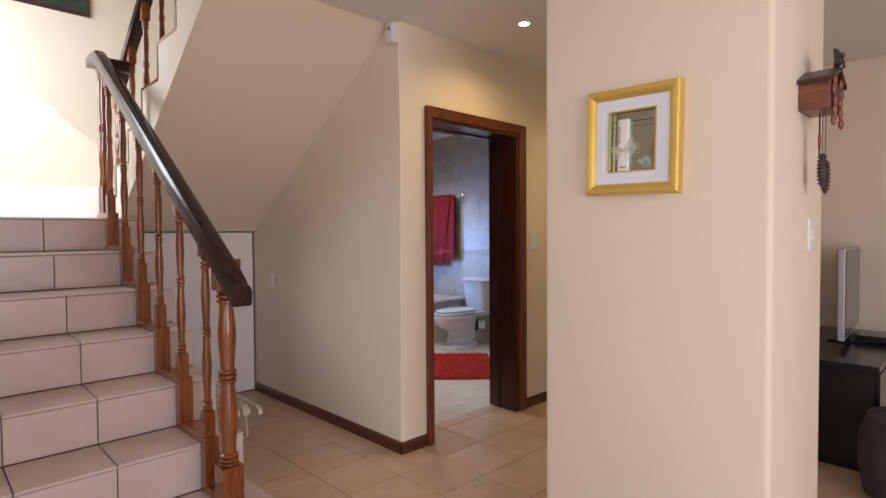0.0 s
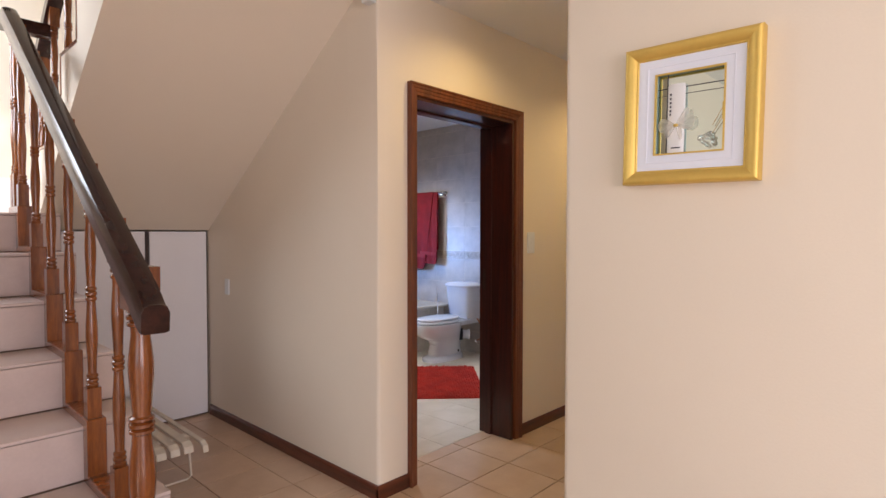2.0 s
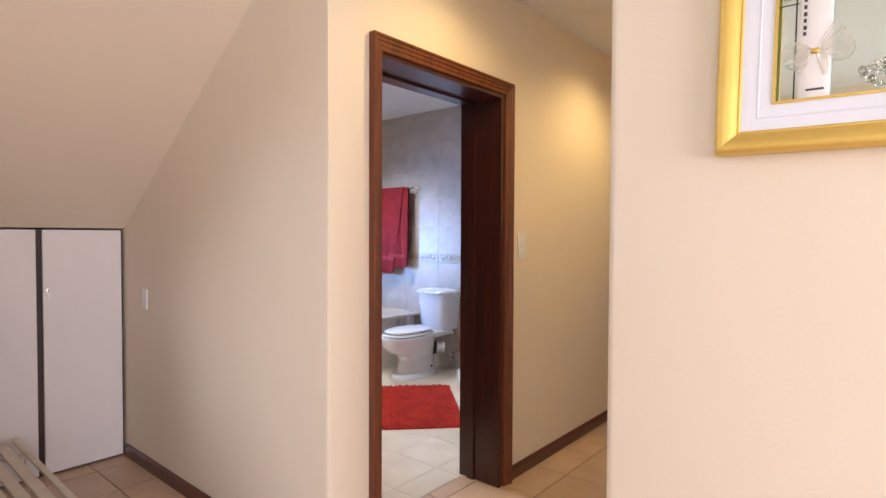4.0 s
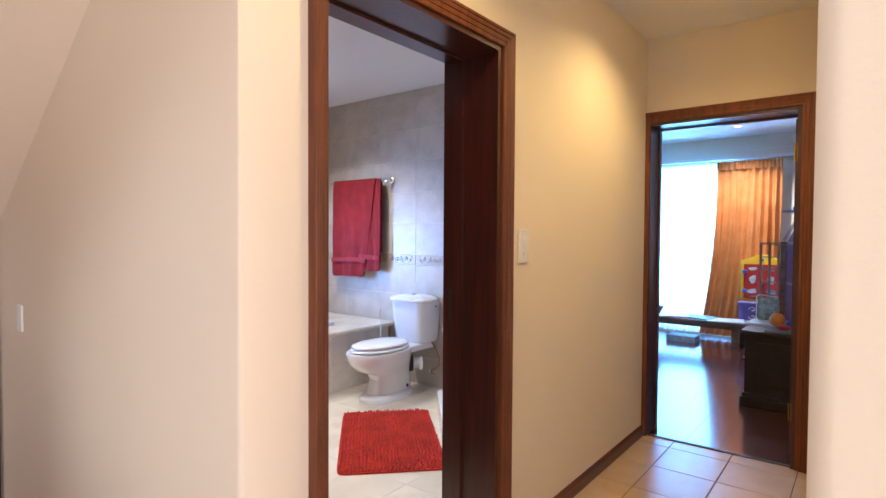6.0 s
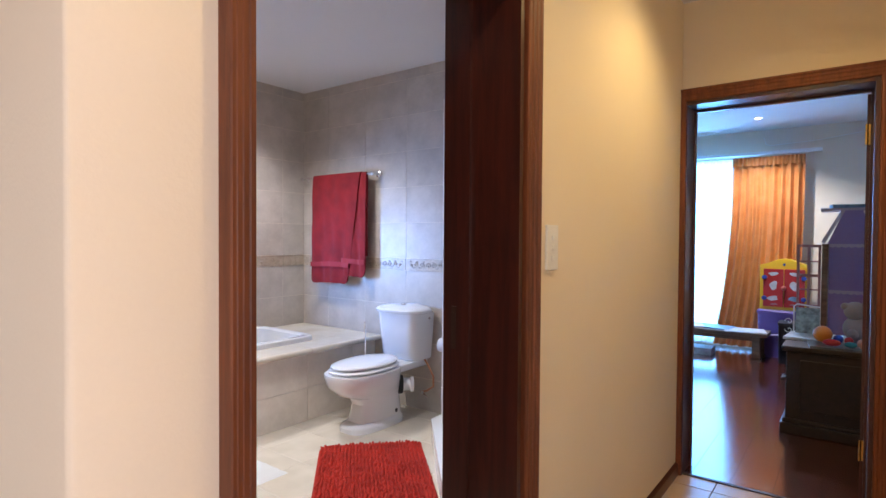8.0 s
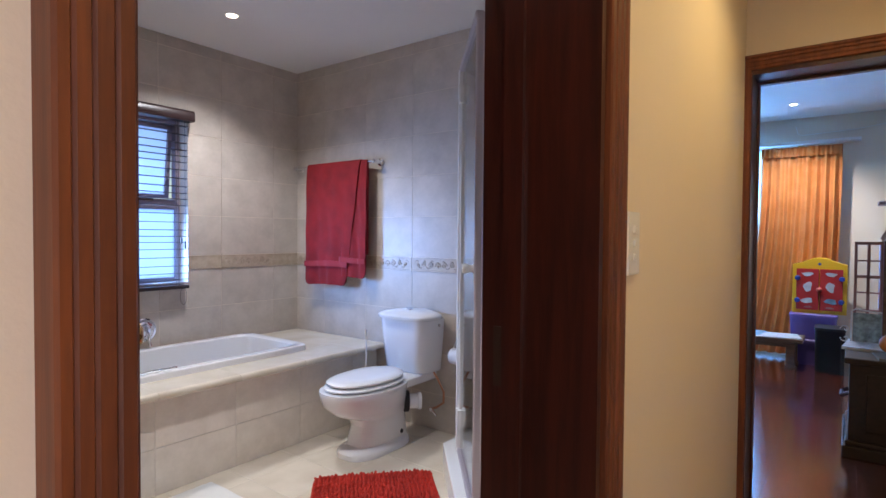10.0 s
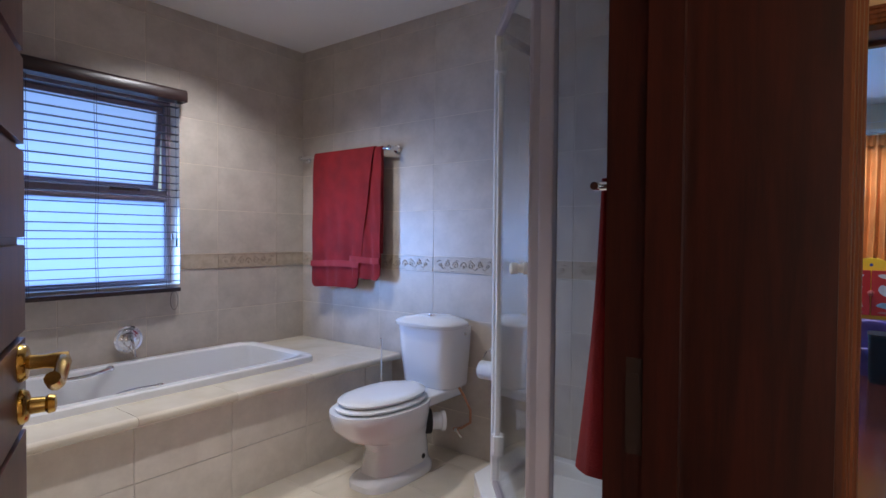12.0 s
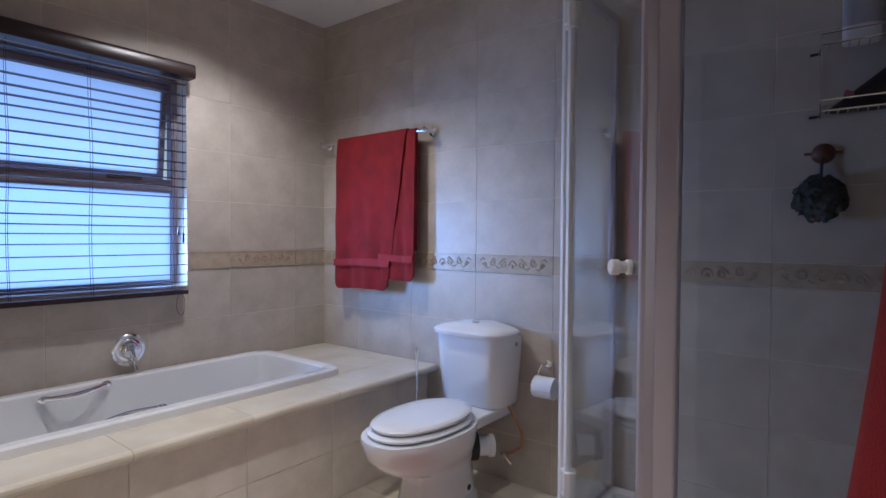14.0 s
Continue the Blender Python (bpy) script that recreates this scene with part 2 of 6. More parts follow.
CLOCK_WOOD = wood("carved_reddish_wood", (0.25, 0.075, 0.030), (0.12, 0.034, 0.016), 0.45, stretch=(14, 4, 14))
DARK_CARVED = wood("dark_carved_wood", (0.05, 0.022, 0.016), (0.022, 0.010, 0.008), 0.5, stretch=(20, 20, 8))


def plain(name, color, rough=0.45, **more):
    return material(name, color, rough, vary=more.pop("vary", 0.04), **more)


YELLOW, RED_T, BLUE_T = plain("yellow_toy_plastic", (0.80, 0.47, 0.02)), plain("red_toy_plastic", (0.48, 0.025, 0.022)), plain("blue_toy_plastic", (0.022, 0.06, 0.34))
PURPLE, LILAC, PINK = plain("purple_plastic_box", (0.14, 0.085, 0.32)), plain("lilac_painted_board", (0.34, 0.21, 0.37)), plain("pink_painted_wood", (0.40, 0.20, 0.19))
ORANGE, TEAL, PAPER = plain("orange_ball_plastic", (0.72, 0.20, 0.01)), plain("teal_toy_plastic", (0.02, 0.22, 0.28)), plain("printed_paper", (0.62, 0.62, 0.62), 0.6, scale=18, vary=0.12)
PAPER_B = plain("blue_magazine_print", (0.20, 0.36, 0.46), 0.5, scale=16, vary=0.2)
CANDLE = plain("white_wax", (0.80, 0.78, 0.76), 0.4)
RIBBON = translucent("cream_gauze_ribbon", (0.84, 0.80, 0.72), 0.5)
nt = RIBBON.node_tree
clear, veil = nt.nodes.new("ShaderNodeBsdfTransparent"), nt.nodes.new("ShaderNodeMixShader")
veil.inputs[0].default_value = 0.34
nt.links.new(nt.nodes["Mix Shader"].outputs[0], veil.inputs[2]), nt.links.new(clear.outputs[0], veil.inputs[1])
nt.links.new(veil.outputs[0], nt.nodes["Material Output"].inputs["Surface"])
GREY_PUFF = plain("grey_green_net_sponge", (0.065, 0.085, 0.085), 0.9, scale=40, fine=200)


# ---------------------------------------------------------------- mesh helpers
def link(name, bm, mat, parent=None, label="", smooth=False, bevel=0.0, segments=2):
    bmesh.ops.recalc_face_normals(bm, faces=bm.faces)
    me = bpy.data.meshes.new(name)
    if bevel:
        edges = [e for e in bm.edges if len(e.link_faces) == 2 and e.calc_face_angle(0) > 0.6]
        bmesh.ops.bevel(bm, geom=edges, offset=bevel, segments=segments, affect="EDGES", profile=0.6)
    bm.to_mesh(me)
    bm.free()
    me.materials.append(mat)
    if smooth:
        me.polygons.foreach_set("use_smooth", [True] * len(me.polygons))
        me.set_sharp_from_angle(angle=radians(38))
    ob = new(name, me)
    if parent is not None:
        ob.parent = parent
    if label:
        ob["label"] = label
    return ob


def part(name, bm, mat, parent, label="", smooth=False, bevel=0.0, segments=2):
    return link(name, bm, mat, parent, label, smooth, bevel, segments)


def thing(name, label, category, at=(0, 0, 0), rz=0.0, kind="", group=""):
    ob = new(name)
    ob.empty_display_size = 0.05
    ob.matrix_world = pose(*at, 0, 0, rz)
    return tagged(ob, label, category, group, kind)


def box(bm, x0, x1, y0, y1, z0, z1):
    v = [bm.verts.new((x, y, z)) for z in (z0, z1) for x, y in ((x0, y0), (x1, y0), (x1, y1), (x0, y1))]
    for f in ((3, 2, 1, 0), (4, 5, 6, 7), (0, 1, 5, 4), (1, 2, 6, 5), (2, 3, 7, 6), (3, 0, 4, 7)):
        bm.faces.new([v[i] for i in f])
    return bm


def boxes(*rows):
    bm = bmesh.new()
    for r in rows:
        box(bm, *r)
    return bm


def prism(bm, outline, axis, a, b):
    """Extrudes a closed outline of (u, v) along an axis from a to b."""
    def place(u, v, w):
        return {"x": (w, u, v), "y": (u, w, v), "z": (u, v, w)}[axis]
    lo = [bm.verts.new(place(u, v, a)) for u, v in outline]
    hi = [bm.verts.new(place(u, v, b)) for u, v in outline]
    bm.faces.new(lo), bm.faces.new(hi[::-1])
    for i in range(len(lo)):
        j = (i + 1) % len(lo)
        bm.faces.new((lo[i], lo[j], hi[j], hi[i]))
    return bm


def rings(bm, loops, close_ends=True, closed=True):
    """Skins a run of loops of equal length."""
    rows = [[bm.verts.new(p) for p in loop] for loop in loops]
    n = len(rows[0])
    for a, b in zip(rows, rows[1:]):
        for i in range(n if closed else n - 1):
            j = (i + 1) % n
            bm.faces.new((a[i], a[j], b[j], b[i]))
    if close_ends and closed:
        bm.faces.new(rows[0][::-1]), bm.faces.new(rows[-1])
    return bm


def lathe(bm, profile, cx=0, cy=0, n=14):
    return rings(bm, [[(cx + r * math.cos(2 * math.pi * i / n), cy + r * math.sin(2 * math.pi * i / n), z) for i in range(n)] for r, z in profile])


def turned(bm, profile, m, n=14):
    """A lathe laid along any axis by the matrix m."""
    return rings(bm, [[m @ Vector((r * math.cos(2 * math.pi * i / n), r * math.sin(2 * math.pi * i / n), z)) for i in range(n)] for r, z in profile])


def tube(bm, points, r, n=8):
    pts = [Vector(p) for p in points]
    loops = []
    side = Vector((0, 0, 1))
    for i, p in enumerate(pts):
        d = (pts[min(i + 1, len(pts) - 1)] - pts[max(i - 1, 0)]).normalized()
        if abs(d.dot(side)) > 0.95:
            side = Vector((1, 0.2, 0)).normalized()
        u = d.cross(side).normalized()
        v = u.cross(d)
        loops.append([p + u * r * math.cos(2 * math.pi * k / n) + v * r * math.sin(2 * math.pi * k / n) for k in range(n)])
    return rings(bm, loops)


def ball(bm, c, r, n=10, squash=(1, 1, 1)):
    made = bmesh.ops.create_uvsphere(bm, u_segments=n, v_segments=max(5, n * 2 // 3), radius=r)
    for v in made["verts"]:
        v.co = Vector((v.co.x * squash[0], v.co.y * squash[1], v.co.z * squash[2])) + Vector(c)
    return bm


def rounded(cx, cy, rx, ry, z, n=28, power=2.6, front=None):
    """A superellipse loop; front gives another reach towards -x."""
    out = []
    for i in range(n):
        a = 2 * math.pi * i / n
        c, s = math.cos(a), math.sin(a)
        reach = front if front is not None and c < 0 else rx
        out.append((cx + reach * math.copysign(abs(c) ** (2 / power), c), cy + ry * math.copysign(abs(s) ** (2 / power), s), z))
    return out


def wall(name, axis, p0, p1, u0, u1, z0, z1, holes=(), mat=None, label="", round_at=None):
    """An upright wall between the planes p0 and p1 with openings through it."""
    us = sorted({u0, u1, *[v for h in holes for v in h[:2]]})
    zs = sorted({z0, z1, *[v for h in holes for v in h[2:]]})
    solid = {(i, k) for i in range(len(us) - 1) for k in range(len(zs) - 1)
             if not any(h[0] <= us[i] and us[i + 1] <= h[1] and h[2] <= zs[k] and zs[k + 1] <= h[3] for h in holes)}
    bm = bmesh.new()
    cache = {}

    def vert(u, p, z):
        key = (u, p, z)
        if key not in cache:
            cache[key] = bm.verts.new((u, p, z) if axis == "y" else (p, u, z))
        return cache[key]
    for i, k in solid:
        a, b, c, d = us[i], us[i + 1], zs[k], zs[k + 1]
        for p in (p0, p1):
            bm.faces.new([vert(a, p, c), vert(b, p, c), vert(b, p, d), vert(a, p, d)])
        for di, dk, q in ((-1, 0, (a, a, c, d)), (1, 0, (b, b, c, d)), (0, -1, (a, b, c, c)), (0, 1, (a, b, d, d))):
            if (i + di, k + dk) not in solid:
                (ua, ub, za, zb) = q
                ring4 = [vert(ua, p0, za), vert(ub, p0, zb), vert(ub, p1, zb), vert(ua, p1, za)]
                bm.faces.new(ring4)
    if round_at:
        edges = [e for e in bm.edges if all((abs(v.co.x - rx) < 1e-4 and abs(v.co.y - ry) < 1e-4) for v in e.verts for rx, ry in [min(round_at, key=lambda q: (q[0] - v.co.x) ** 2 + (q[1] - v.co.y) ** 2)])]
        bmesh.ops.bevel(bm, geom=edges, offset=0.022, segments=5, affect="EDGES", profile=0.5)
    ob = link(name, bm, mat or PAINT, smooth=bool(round_at))
    return tagged(ob, label or "smooth cream painted plaster wall", "wall", kind="structure")


def frame_loop(bm, u0, u1, z0, z1, profile, where, closed, near=1.0):
    """A mitred moulding round an opening; the profile is (outwards, proud)."""
    loops = []
    for o, d in profile:
        corners = [(u0 - o * near, z0 - (o if closed else 0)), (u0 - o * near, z1 + o), (u1 + o, z1 + o), (u1 + o, z0 - (o if closed else 0))]
        loops.append([bm.verts.new(where(u, z, d)) for u, z in corners])
    n = len(profile)
    for i in range(n):
        a, b = loops[i], loops[(i + 1) % n]
        for k in range(4 if closed else 3):
            j = (k + 1) % 4
            bm.faces.new((a[k], a[j], b[j], b[k]))
    if not closed:
        bm.faces.new([l[0] for l in loops]), bm.faces.new([l[3] for l in loops][::-1])
    return bm


ARCHITRAVE = [(0, 0), (0, 0.019), (0.003, 0.022), (0.014, 0.023), (0.017, 0.0215), (0.020, 0.025), (0.032, 0.026), (0.035, 0.0245),
              (0.038, 0.029), (0.048, 0.030), (0.051, 0.0285), (0.054, 0.033), (0.062, 0.034), (0.065, 0.031), (0.065, 0)]

# ---------------------------------------------------------------- the shell
CEIL = 2.59
DW, DWB = 2.63, 2.87          # the wall with the bathroom door
EW, EWB = 5.13, 5.35          # the wall at the corridor's end
UW, UWB = 2.19, 2.31          # the wall beside the stairs
BN = 5.84                     # bathroom's window wall
D1 = (2.442, 3.323, 2.058)
D2 = (1.776, 2.604, 2.052)
wall("wall_door_side", "y", DW, DWB, UW, EW, 0, CEIL, [(D1[0], D1[1], 0, D1[2])], round_at=[(UW, DW)])
wall("wall_beside_stairs", "x", UW, UWB, DWB, BN + 0.2, 0, CEIL)
wall("wall_corridor_end", "x", EW, EWB, -3.0, BN + 0.2, 0, CEIL, [(D2[0], D2[1], 0, D2[2])])
wall("wall_bathroom_window", "y", BN, BN + 0.2, UWB, EW, 0, CEIL, [(2.95, 4.21, 0.96, 2.06)])
# the pillar end and the corridor's other wall, which is a little out of square
bm = prism(bmesh.new(), [(2.075, 0.635), (2.755, 0.635), (2.755, 1.25), (EW, 1.30), (EW, 1.60), (2.075, 1.514)], "z", 0, CEIL)
edges = [e for e in bm.edges if abs(e.verts[0].co.z - e.verts[1].co.z) > 1 and e.verts[0].co.x < 2.1]
bmesh.ops.bevel(bm, geom=edges, offset=0.022, segments=5, affect="EDGES", profile=0.5)
tagged(link("wall_pillar", bm, PAINT, smooth=True), "cream painted plaster wall end with rounded corners", "wall", kind="structure")
# hall, with unseen openings added behind to let in the area lamps' light
wall("wall_hall_west", "x", -2.7, -2.5, -3.0, 2.0, 0, CEIL, [(-1.5, 0.7, 0.0, 2.4)])
wall("wall_garden_side", "y", -3.2, -3.0, -2.7, 9.0, 0, CEIL, [(-1.2, 1.6, 0.0, 2.35)])
wall("wall_hall_north", "y", 2.0, 2.15, -2.7, -0.1, 0, 5.2)
wall("wall_stair_west", "x", -0.25, -0.1, 2.15, 5.6, 0, 5.2, [(4.25, 5.25, 2.05, 3.35)])
wall("wall_landing", "y", 5.6, 5.75, -0.25, UW, 0, 5.2)
wall("wall_upper_east", "x", UW, UWB, 1.5, 5.75, CEIL + 0.25, 5.2)
wall("wall_upper_south", "y", 1.35, 1.5, -0.25, UWB, CEIL + 0.25, 5.2)
wall("wall_upper_west", "x", -0.25, -0.1, 1.5, 2.0, CEIL + 0.25, 5.2)
wall("wall_living_east", "x", 8.8, 9.0, -3.0, 1.0, 0, CEIL)
# bedroom
wall("wall_bedroom_window", "x", 9.35, 9.55, 0.3, 5.0, 0, CEIL, [(2.75, 4.65, 0.1, 2.25)])
wall("wall_bedroom_north", "y", 5.0, 5.2, EWB, 9.55, 0, CEIL)
wall("wall_bedroom_south", "y", 1.0, 1.2, EWB, 9.55, 0, CEIL)

bm = boxes((-2.7, 9.55, -3.2, 1.5, CEIL, CEIL + 0.25), (1.15, 9.55, 1.5, 2.70, CEIL, CEIL + 0.25), (UWB, 9.55, 2.70, 6.05, CEIL, CEIL + 0.25),
           (-2.7, -0.25, 1.5, 2.15, CEIL, CEIL + 0.25), (-0.25, UWB, 1.35, 5.75, 5.2, 5.35))
tagged(link("ceiling", bm, WHITE_PAINT), "flat white painted ceiling", "ceiling", kind="structure")
bm = boxes((-2.7, EW + 0.02, -3.2, 2.86, -0.12, -0.004), (-0.25, UW, 2.86, 5.75, -0.12, -0.004), (EW + 0.02, 9.55, -3.2, 1.2, -0.12, -0.004))
hall_floor = tagged(link("floor_hall", bm, GROUT), "beige glazed floor tiles with dark grout", "floor", kind="structure")
bm = boxes((UW, EW + 0.02, 2.86, 6.05, -0.12, -0.002))
bath_floor = tagged(link("floor_bathroom", bm, BATH_GROUT), "polished cream stone-look floor tiles", "floor", kind="structure")
bm = boxes((EW + 0.02, 9.55, 1.2, 5.2, -0.12, -0.006))
bed_floor = tagged(link("floor_bedroom", bm, DARK_EDGE), "dark red-brown glossy laminate floor", "floor", kind="structure")
# outdoor ground
bm = boxes((-60, 60, -60, 60, -0.3, -0.14))
tagged(link("ground", bm, material("garden_ground", (0.10, 0.12, 0.05), 0.95, vary=0.2, scale=0.6, fine=9)), "dull green garden ground", "ground", kind="structure")

# skirting boards
SKIRT = [(0, 0), (0, 0.014), (0.055, 0.014), (0.066, 0.009), (0.072, 0.004), (0.072, 0)]


def skirting(name, a, b, out):
    """A dark board along a wall from a to b, proud towards out."""
    d = Vector((b[0] - a[0], b[1] - a[1], 0))
    bm = bmesh.new()
    loops = [[Vector((p[0], p[1], 0)) + Vector((out[0], out[1], 0)) * o + Vector((0, 0, z)) for z, o in SKIRT] for p in (a, b)]
    rings(bm, loops)
    return tagged(link(name, bm, MAHOGANY_H if abs(d.x) > abs(d.y) else RAIL_SKIRT), "dark red-brown wooden skirting board", "baseboard", kind="structure")


RAIL_SKIRT = wood("dark_red_mahogany_cross", (0.135, 0.034, 0.014), (0.055, 0.013, 0.007), 0.33, stretch=(18, 1.2, 18))
skirting("baseboard", (UW, DW - 0.014), (UW, 4.55), (-1, 0))
skirting("baseboard", (UW - 0.014, DW), (D1[0] - 0.052, DW), (0, -1))
skirting("baseboard", (D1[1] + 0.065, DW), (EW, DW), (0, -1))
skirting("baseboard", (EW, 1.62), (EW, D2[0] - 0.065), (-1, 0))


# ---------------------------------------------------------------- doors
def doorway(name, label, where, u0, u1, top, depth, mat_up, near=1.0, inset=0.032):
    door = thing(name, label, "door", kind="structure")
    bm = frame_loop(bmesh.new(), u0, u1, 0, top, ARCHITRAVE, lambda u, z, d: where(u, z, -d), False, near)
    part("architrave", bm, LIT_ARCH_WOOD, door, "fluted dark mahogany moulding")
    bm = frame_loop(bmesh.new(), u0, u1, 0, top, [(o, d) for o, d in ARCHITRAVE], lambda u, z, d: where(u, z, depth + d), False)
    part("architrave", bm, LIT_ARCH_WOOD, door)
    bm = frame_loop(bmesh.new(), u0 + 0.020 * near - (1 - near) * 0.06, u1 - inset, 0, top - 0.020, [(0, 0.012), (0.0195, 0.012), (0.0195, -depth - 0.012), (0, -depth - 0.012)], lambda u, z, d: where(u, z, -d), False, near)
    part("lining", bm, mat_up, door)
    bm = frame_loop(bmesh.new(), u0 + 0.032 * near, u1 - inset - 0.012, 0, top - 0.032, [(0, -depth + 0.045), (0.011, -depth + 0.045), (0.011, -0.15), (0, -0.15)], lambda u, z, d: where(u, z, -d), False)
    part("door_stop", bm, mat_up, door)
    return door


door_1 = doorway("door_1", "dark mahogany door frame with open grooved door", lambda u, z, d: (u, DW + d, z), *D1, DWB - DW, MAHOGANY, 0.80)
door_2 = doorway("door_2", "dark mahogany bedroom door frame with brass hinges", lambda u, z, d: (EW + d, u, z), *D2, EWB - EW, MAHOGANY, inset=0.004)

# the bathroom door's leaf, standing open, with level grooves
LEAF_ANGLE, LEAF_W, LEAF_T = 66.8, 0.80, 0.04
leaf = bmesh.new()
zs = [0.012] + [1.246 - 0.1375 * k for k in range(8, -1, -1)] + [1.246 + 0.1375 * k for k in range(1, 6)] + [2.03]
outline = []
for z in zs[1:-1]:
    outline += [(0.0, z - 0.006), (0.009, z - 0.005), (0.009, z + 0.005), (0.0, z + 0.006)]
outline = [(0.0, 0.012)] + outline + [(0.0, 2.03)] + [(LEAF_T, 2.03), (LEAF_T, 0.012)]
prism(leaf, outline, "x", 0.0, LEAF_W)
m_leaf = pose(D1[0] + 0.062, DWB - 0.016, 0, 0, 0, LEAF_ANGLE)
ob = part("leaf", leaf, LEAF_WOOD, door_1, "dark brown door leaf with level grooves")
ob.matrix_basis = m_leaf


def lever(parent, m, pull):
    """A brass lever on a round rose with a second rose below."""
    bm = bmesh.new()
    face = Matrix.Rotation(radians(90), 4, "X")
    turned(bm, [(0.0005, 0), (0.027, 0), (0.027, 0.004), (0.023, 0.010), (0.012, 0.013), (0.0005, 0.013)], Matrix.Translation((0, 0, 0)) @ face, 20)
    turned(bm, [(0.011, 0.01), (0.010, 0.03), (0.012, 0.040), (0.012, 0.058), (0.0005, 0.060)], face, 14)
    tube(bm, [(0, -0.05, 0), (pull * 0.02, -0.054, 0.001), (pull * 0.05, -0.054, -0.004), (pull * 0.08, -0.053, -0.012), (pull * 0.105, -0.052, -0.010), (pull * 0.118, -0.050, 0.0)], 0.0095, 10)
    a = part("door_handle", bm, BRASS, parent, "polished brass lever handle", smooth=True)
    a.matrix_basis = m
    bm = bmesh.new()
    turned(bm, [(0.0005, 0), (0.025, 0), (0.025, 0.004), (0.021, 0.010), (0.012, 0.013), (0.011, 0.03), (0.014, 0.034), (0.012, 0.042), (0.0005, 0.044)], face, 20)
    b = part("lock_knob", bm, BRASS, parent, "round brass privacy knob", smooth=True)
    b.matrix_basis = m @ Matrix.Translation((0, 0, -0.062))


lever(door_1, m_leaf @ pose(LEAF_W - 0.055, 0.0, 1.075), -1)
# latch plate in the jamb
bm = boxes((D1[1] - 0.036, D1[1] - 0.0315, DWB - 0.042, DWB - 0.020, 0.965, 1.095))
box(bm, D1[1] - 0.0375, D1[1] - 0.0355, DWB - 0.038, DWB - 0.028, 1.05, 1.075)
part("strike_plate", bm, DARK_EDGE, door_1, "tarnished metal strike plate")
# the bedroom door's leaf, standing square into the room, its hinges on its edge
bm = boxes((0, 0.77, 0, 0.036, 0.012, 2.015))
ob = part("leaf", bm, MAHOGANY, door_2)
ob.matrix_basis = pose(EWB - 0.040, D2[0] + 0.010, 0, 0, 0, -1.5)
for z in (0.27, 1.82):
    bm = boxes((EWB - 0.0425, EWB - 0.0395, D2[0] + 0.012, D2[0] + 0.044, z - 0.05, z + 0.05))
    for k in range(3):
        lathe(bm, [(0.0005, z - 0.05 + k * 0.034), (0.007, z - 0.05 + k * 0.034), (0.007, z - 0.018 + k * 0.034), (0.0005, z - 0.018 + k * 0.034)], EWB - 0.046, D2[0] + 0.046, 10)
    part("hinge", bm, BRASS, door_2, "bright brass butt hinge")
# threshold strips
tagged(link("threshold_strip", boxes((EW + 0.005, EW + 0.03, D2[0], D2[1], -0.004, 0.006)), DARK_EDGE, bevel=0.002), "thin dark threshold strip at bedroom door", "trim", kind="structure")

# ---------------------------------------------------------------- stairs
RISE, RUN, Y1, Z1 = 0.2095, 0.312, 2.314, 0.1875
NOSE = [(Y1 + RUN * k, Z1 + RISE * k) for k in range(7)]
SX0, SX1 = -0.1, 1.20
profile = [(NOSE[0][0], 0)]
for k, (y, z) in enumerate(NOSE):
    profile += [(y, z - 0.012), (NOSE[k + 1][0] if k < 6 else 5.6, z - 0.012)]
profile += [(5.6, 1.15), (NOSE[6][0] + 0.10, 1.15), (NOSE[6][0] + 0.3, 0)]
stairs = tagged(link("stairs_lower", prism(bmesh.new(), profile, "x", SX0, SX1), GROUT), "tiled lower stair flight with cream treads and risers", "stairs", kind="structure")
tagged(link("stairs_landing", boxes((SX1, UW, 4.62, 5.6, 1.36, NOSE[6][1])), STEP_TILE), "tiled half landing above the cupboard", "stairs", kind="structure")


def slab(w, d, t, mat, name="tile"):
    """A tile of size w x d, laid flat, with eased edges, its back at z 0."""
    e = 0.0006 if name == "plank" else min(0.002, t / 2)
    bm = bmesh.new()
    rings(bm, [[(-w / 2, -d / 2, 0), (w / 2, -d / 2, 0), (w / 2, d / 2, 0), (-w / 2, d / 2, 0)],
               [(-w / 2, -d / 2, t - e), (w / 2, -d / 2, t - e), (w / 2, d / 2, t - e), (-w / 2, d / 2, t - e)],
               [(-w / 2 + e, -d / 2 + e, t), (w / 2 - e, -d / 2 + e, t), (w / 2 - e, d / 2 - e, t), (-w / 2 + e, d / 2 - e, t)]])
    bmesh.ops.recalc_face_normals(bm, faces=bm.faces)
    me = bpy.data.meshes.new(name)
    bm.to_mesh(me)
    bm.free()
    me.materials.append(mat)
    return me


SLABS = {}


def tile(parent, w, d, t, mat, m, name="tile"):
    key = (round(w, 4), round(d, 4), t, mat.name)
    if key not in SLABS:
        SLABS[key] = slab(w, d, t, mat, name)
    ob = new(name, SLABS[key])
    ob.parent = parent
    ob.matrix_basis = m
    return ob


